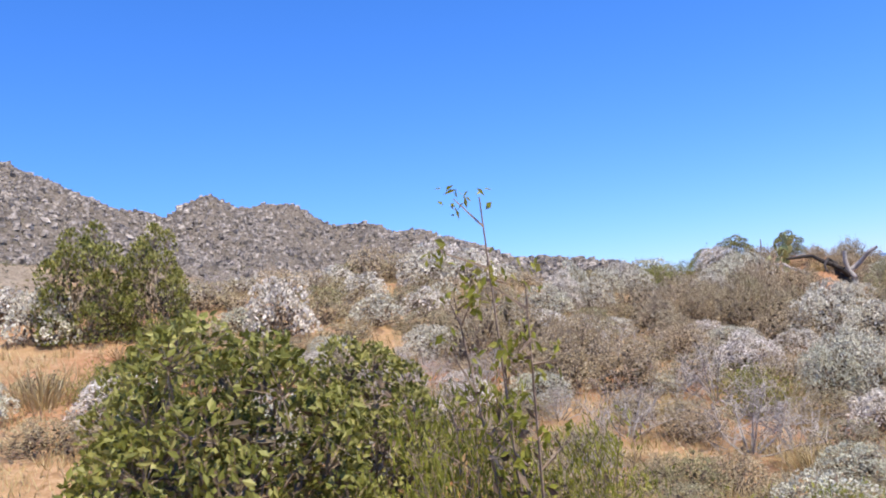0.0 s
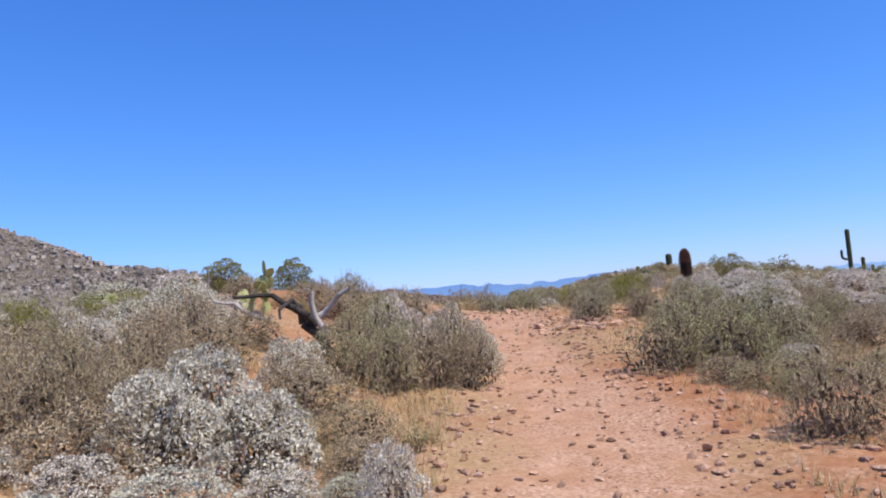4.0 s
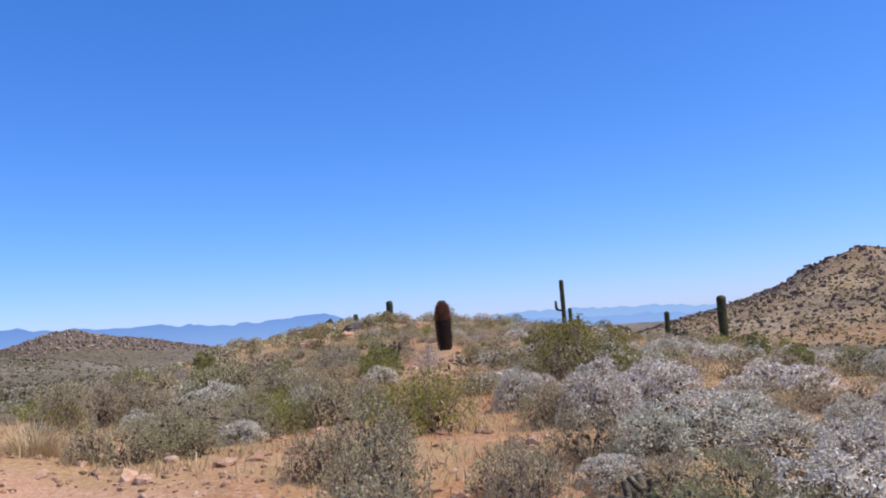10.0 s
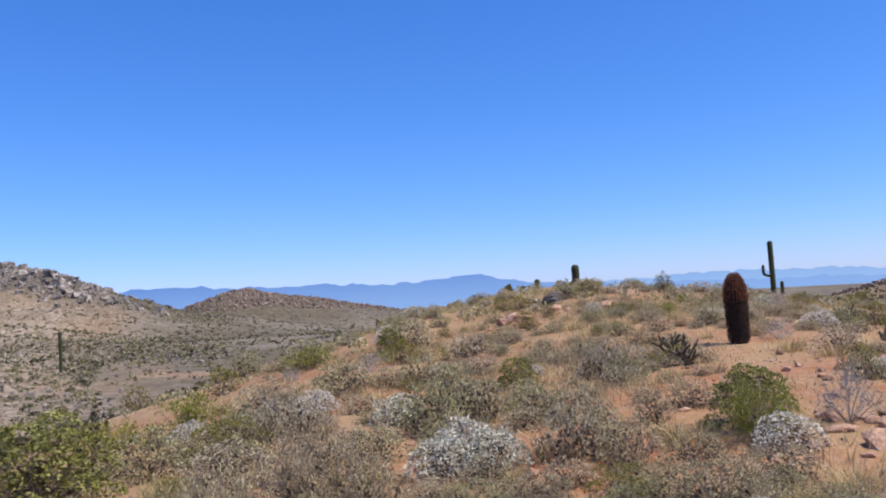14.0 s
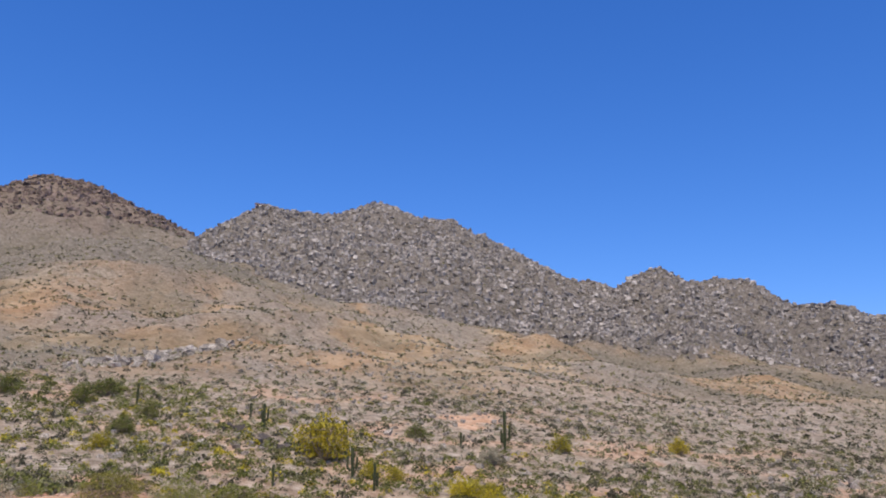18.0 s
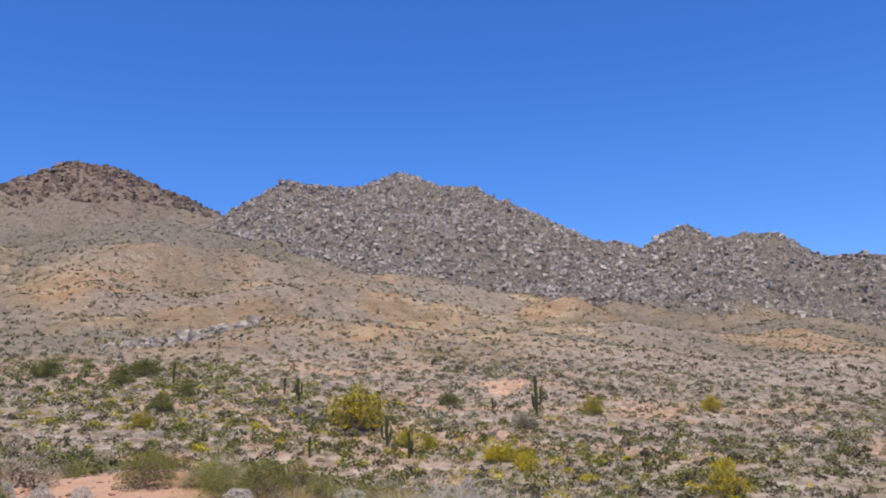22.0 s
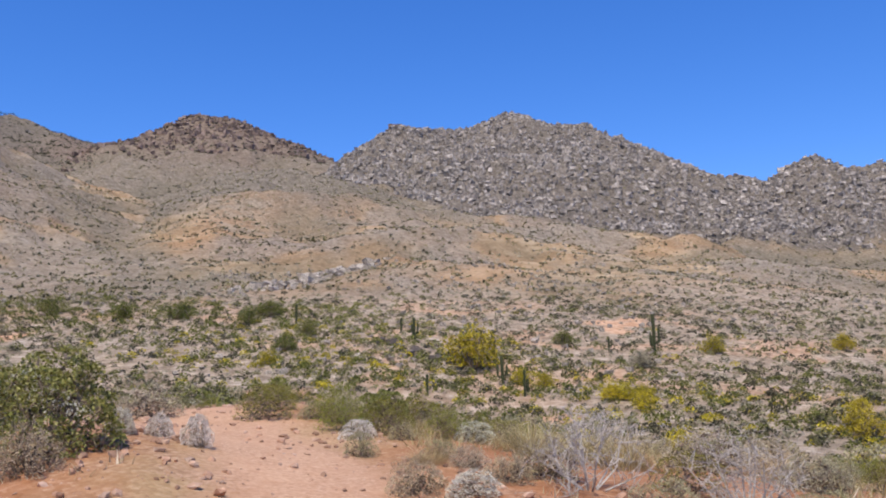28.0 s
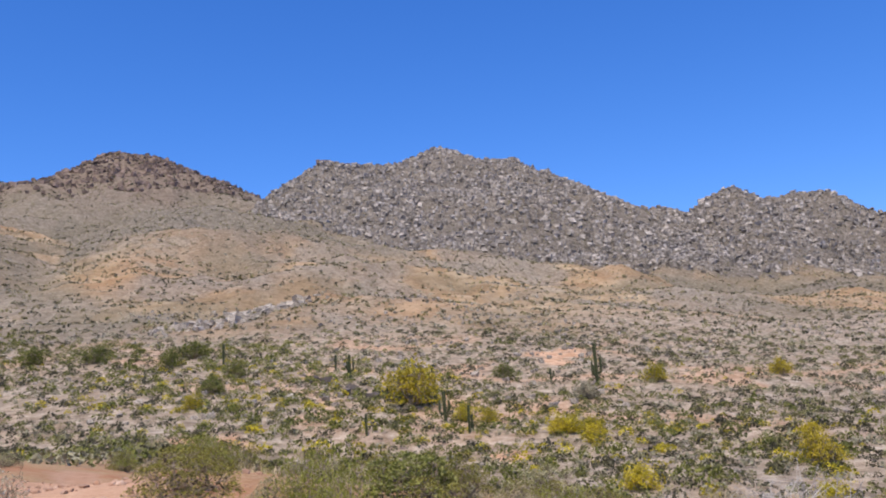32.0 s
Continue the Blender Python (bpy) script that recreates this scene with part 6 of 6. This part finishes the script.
cover("forb_cover", 12000, (-10, 2, 34, 42), lambda x, y: off_trail(x, y) * sstep(-0.2, 0.4, fbm(x + 50, y, 4, 3)), 0.08, 0.008, 6, MAT["dry_leaf"], "low grey-brown dried herbs")

# ---- valley and slope shrubs ----


def far_shrubs(name, n, rlo, rhi, mask, slo, shi, quads, mat, label, yaw=(-80, 96), tall=0.75):
    u = rg.rand(n)
    r = np.sqrt(rlo ** 2 + u * (rhi ** 2 - rlo ** 2))
    a = np.radians(rg.uniform(yaw[0], yaw[1], n))
    x, y = 7 - r * np.sin(a), 16 + r * np.cos(a)
    keep = rg.rand(n) < mask(x, y)
    x, y = x[keep], y[keep]
    n = len(x)
    s = slo + (shi - slo) * rg.rand(n) ** 1.8
    z = height(x, y)
    if rlo > 170:
        ux, uy = (x - 7) * 0.008, (y - 16) * 0.008
        z = np.minimum(z, 0.5 * (height(x - ux, y - uy) + height(x + ux, y + uy)))
    d = rg.normal(size=(n, quads, 3))
    d /= np.linalg.norm(d, axis=2, keepdims=True)
    d[..., 2] = np.abs(d[..., 2]) * tall * 1.25
    c = d * (s * 0.5)[:, None, None] * rg.uniform(0.6, 1.0, (n, quads, 1)) + np.stack([x, y, z], 1)[:, None, :]
    c = c.reshape(-1, 3)
    L = np.repeat(s, quads) * (1.02 / quads ** 0.5)
    co, f = leaves(c, rg, 1.0, 1.0, 0.2)
    co = (co.reshape(-1, 4, 3) - c[:, None, :]) * L[:, None, None] + c[:, None, :]
    stuff(name, co.reshape(-1, 3), f, mat, label, "shrubs")


def valley(x, y):
    return sstep(16, 4, height(x, y)) * 0.9 * sstep(4, 7, np.hypot(x + 90, y - 116))


WASH = [(-175, 20), (-150, 34), (-132, 52), (-108, 66), (-84, 70), (-66, 60), (-50, 56)]


def green_wash(x, y):
    """Thicker growth along the wash that crosses the valley."""
    d = polyline_distance(x, y, WASH) + 9 * fbm(x, y, 14, 3)
    return sstep(34, 8, d) + 0.05 * valley(x, y)


far_shrubs("valley_scrub_dark", 6200, 36, 190, lambda x, y: valley(x, y) * 0.7, 0.6, 1.9, 36, MAT["far_dark"], "dark low scrub dotted over the valley floor", (0, 96))
far_shrubs("valley_scrub_grey", 6000, 36, 190, lambda x, y: valley(x, y), 0.4, 1.5, 26, MAT["far_grey"], "grey low scrub over the valley floor", (0, 96))
far_shrubs("valley_scrub_olive", 3600, 36, 190, lambda x, y: valley(x, y) * 0.7, 0.6, 1.9, 40, MAT["far_olive"], "olive bushes on the valley floor", (0, 96))
far_shrubs("valley_scrub_green", 6500, 45, 200, green_wash, 0.7, 2.1, 44, MAT["far_green"], "green thicket along the wash", (16, 96), tall=0.85)
far_shrubs("valley_bloom", 2200, 35, 170, lambda x, y: 0.6 * sstep(26, 8, polyline_distance(x, y, [(-96, 60), (-80, 64), (-60, 66), (-40, 76)]) + 5 * fbm(x, y, 8, 2)) + 0.04 * valley(x, y), 0.6, 1.7, 44, MAT["palo"], "yellow-flowering bushes in the valley", (20, 96))
far_shrubs("valley_bloom_bright", 260, 38, 130, lambda x, y: sstep(30, 8, polyline_distance(x, y, [(-110, 56), (-80, 64), (-60, 66), (-40, 76)]) + 5 * fbm(x, y, 8, 2)) + 0.12 * valley(x, y), 0.9, 2.0, 60, MAT["yellow"], "bushes in bright yellow bloom", (20, 96))
far_shrubs("valley_domes_olive", 420, 38, 105, lambda x, y: valley(x, y), 0.9, 1.9, 60, MAT["far_olive"], "rounded olive bushes on the near valley floor", (14, 90))
far_shrubs("valley_domes_green", 330, 38, 105, lambda x, y: valley(x, y), 0.9, 1.9, 60, MAT["far_green"], "rounded green bushes on the near valley floor", (14, 90))
far_shrubs("valley_domes_dark", 520, 38, 105, lambda x, y: valley(x, y), 0.8, 1.6, 50, MAT["far_dark"], "rounded dark bushes on the near valley floor", (14, 90))
far_shrubs("north_scrub_dark", 9000, 50, 660, lambda x, y: valley(x, y) * 0.9, 0.6, 2.0, 9, MAT["far_dark"], "dark low scrub on the plain", (-70, 2))
far_shrubs("north_scrub_olive", 9000, 50, 620, lambda x, y: valley(x, y) * 0.9, 0.6, 2.0, 9, MAT["far_olive"], "olive low scrub on the plain", (-70, 2))
far_shrubs("slope_scrub_dark", 20000, 185, 680, lambda x, y: 0.85 - 0.5 * main_mask(x, y), 0.7, 2.2, 9, MAT["far_dark"], "dark scrub scattered up the slopes", (-8, 96))
far_shrubs("slope_scrub_olive", 20000, 185, 700, lambda x, y: 0.85 - 0.5 * main_mask(x, y), 0.7, 2.2, 9, MAT["far_olive"], "olive scrub scattered up the slopes", (-8, 96))
far_shrubs("slope_scrub_grey", 20000, 180, 600, lambda x, y: 0.85 - 0.5 * main_mask(x, y), 0.7, 2.2, 9, MAT["far_grey"], "grey scrub scattered up the slopes", (-8, 96))
far_shrubs("hillside_scrub", 8000, 180, 450, lambda x, y: 0.8 + 0 * x, 0.5, 1.5, 8, MAT["far_dark"], "dark scrub over the hillside", (-80, -45))
far_shrubs("hillside_scrub_grey", 8000, 180, 450, lambda x, y: 0.8 + 0 * x, 0.5, 1.5, 8, MAT["far_olive"], "olive scrub over the hillside", (-80, -45))
far_shrubs("far_hill_scrub", 5000, 650, 980, lambda x, y: 0.9 + 0 * x, 1.6, 4.5, 8, MAT["far_dark"], "dark scrub on the far rounded hill", (66, 96))
far_shrubs("knoll_scrub", 900, 30, 85, lambda x, y: sstep(-60, 5, y - 20) * 0.5, 0.4, 1.1, 40, MAT["bursage"], "small grey shrubs on the spur", (-75, 20))
far_shrubs("knoll_scrub_olive", 800, 30, 85, lambda x, y: 0.5 + 0 * x, 0.4, 1.3, 40, MAT["sage"], "small olive shrubs on the spur", (-75, 60))


# ---- trees of the wash ----
def far_tree(name, x, y, w, h, mat, label, seed, category="tree"):
    rng = np.random.RandomState(seed)
    root = new(name)
    root.location = (x, y, ground_z(x, y))
    segs, tips = branch_tree(rng, w * 0.5, h, 16, 7, thick=0.09 * w / 5)
    co, f = tubes(segs, 5)
    child_mesh("trunk", co, f, MAT["stem"], root)
    n = 1900
    p = tips[rng.randint(0, len(tips), n)] + rng.normal(size=(n, 3)) * w * 0.06
    p[:, 2] = np.maximum(p[:, 2], 0.1 * h)
    co, f = leaves(p, rng, w * 0.055, w * 0.04, 0.3)
    child_mesh("crown", co, f, mat, root)
    tagged(root, label, category, "bushes of the wash")


far_tree("palo_verde", -71.5, 73.0, 7.2, 4.9, MAT["palo"], "yellow-flowering palo verde tree in the wash", 1)
for i, (x, y, w, h, m, lab) in enumerate([(-61.5, 72.5, 2.4, 1.7, "yellow", "bush covered in yellow bloom"), (-59.0, 74.0, 2.2, 1.5, "palo", "yellow-green palo verde bush"), (-47.0, 76.5, 2.8, 1.8, "palo", "yellow-green palo verde bush"), (-45.0, 74.5, 2.4, 1.6, "yellow", "bush covered in yellow bloom"),
                                               (-64.0, 108.0, 3.6, 2.3, "palo", "yellow-green palo verde bush"), (-57.0, 128.0, 3.6, 2.2, "palo", "yellow-green palo verde bush"), (-29.4, 61.4, 2.6, 1.6, "yellow", "bush covered in yellow bloom"), (-30.6, 85.8, 2.0, 1.3, "yellow", "bush covered in yellow bloom"), (-18.9, 65.9, 2.2, 1.3, "yellow", "bush covered in yellow bloom"), (-49.3, 75.9, 2.4, 1.6, "yellow", "bush covered in yellow bloom"), (-49.8, 74.9, 2.6, 1.6, "yellow", "bush covered in yellow bloom"), (-6.0, 48.0, 2.4, 1.4, "yellow", "bush covered in yellow bloom"), (-25.0, 76.0, 3.0, 1.9, "palo", "yellow-green palo verde bush"),
                                               (-93.0, 57.0, 3.2, 1.9, "far_green", "green mesquite in the wash"), (-102.0, 64.0, 3.6, 2.1, "far_green", "green mesquite in the wash"), (-86.0, 52.0, 2.6, 1.6, "palo", "yellow-green palo verde bush"), (-118.0, 60.0, 4.0, 2.4, "far_green", "green mesquite in the wash"), (-130.0, 52.0, 4.4, 2.6, "far_green", "green mesquite in the wash"),
                                               (-136.0, 44.0, 4.4, 2.5, "far_green", "green mesquite in the wash"), (-124.0, 66.0, 4.6, 2.7, "far_green", "green mesquite in the wash"), (-150.0, 34.0, 4.6, 2.6, "far_green", "green mesquite in the wash"), (-80.0, 95.0, 3.0, 1.9, "far_green", "green mesquite in the wash"), (-62.0, 92.0, 3.0, 1.9, "far_grey", "grey-green mesquite in the wash"),
                                               (-14.0, 58.0, 2.6, 1.6, "palo", "yellow-green palo verde bush"), (-6.0, 60.0, 2.8, 1.7, "palo", "yellow-green palo verde bush"), (2.0, 66.0, 3.0, 1.7, "far_green", "green mesquite in the wash")]):
    far_tree("wash_bush", x, y, w, h, MAT[m], lab, 40 + i, "bush")
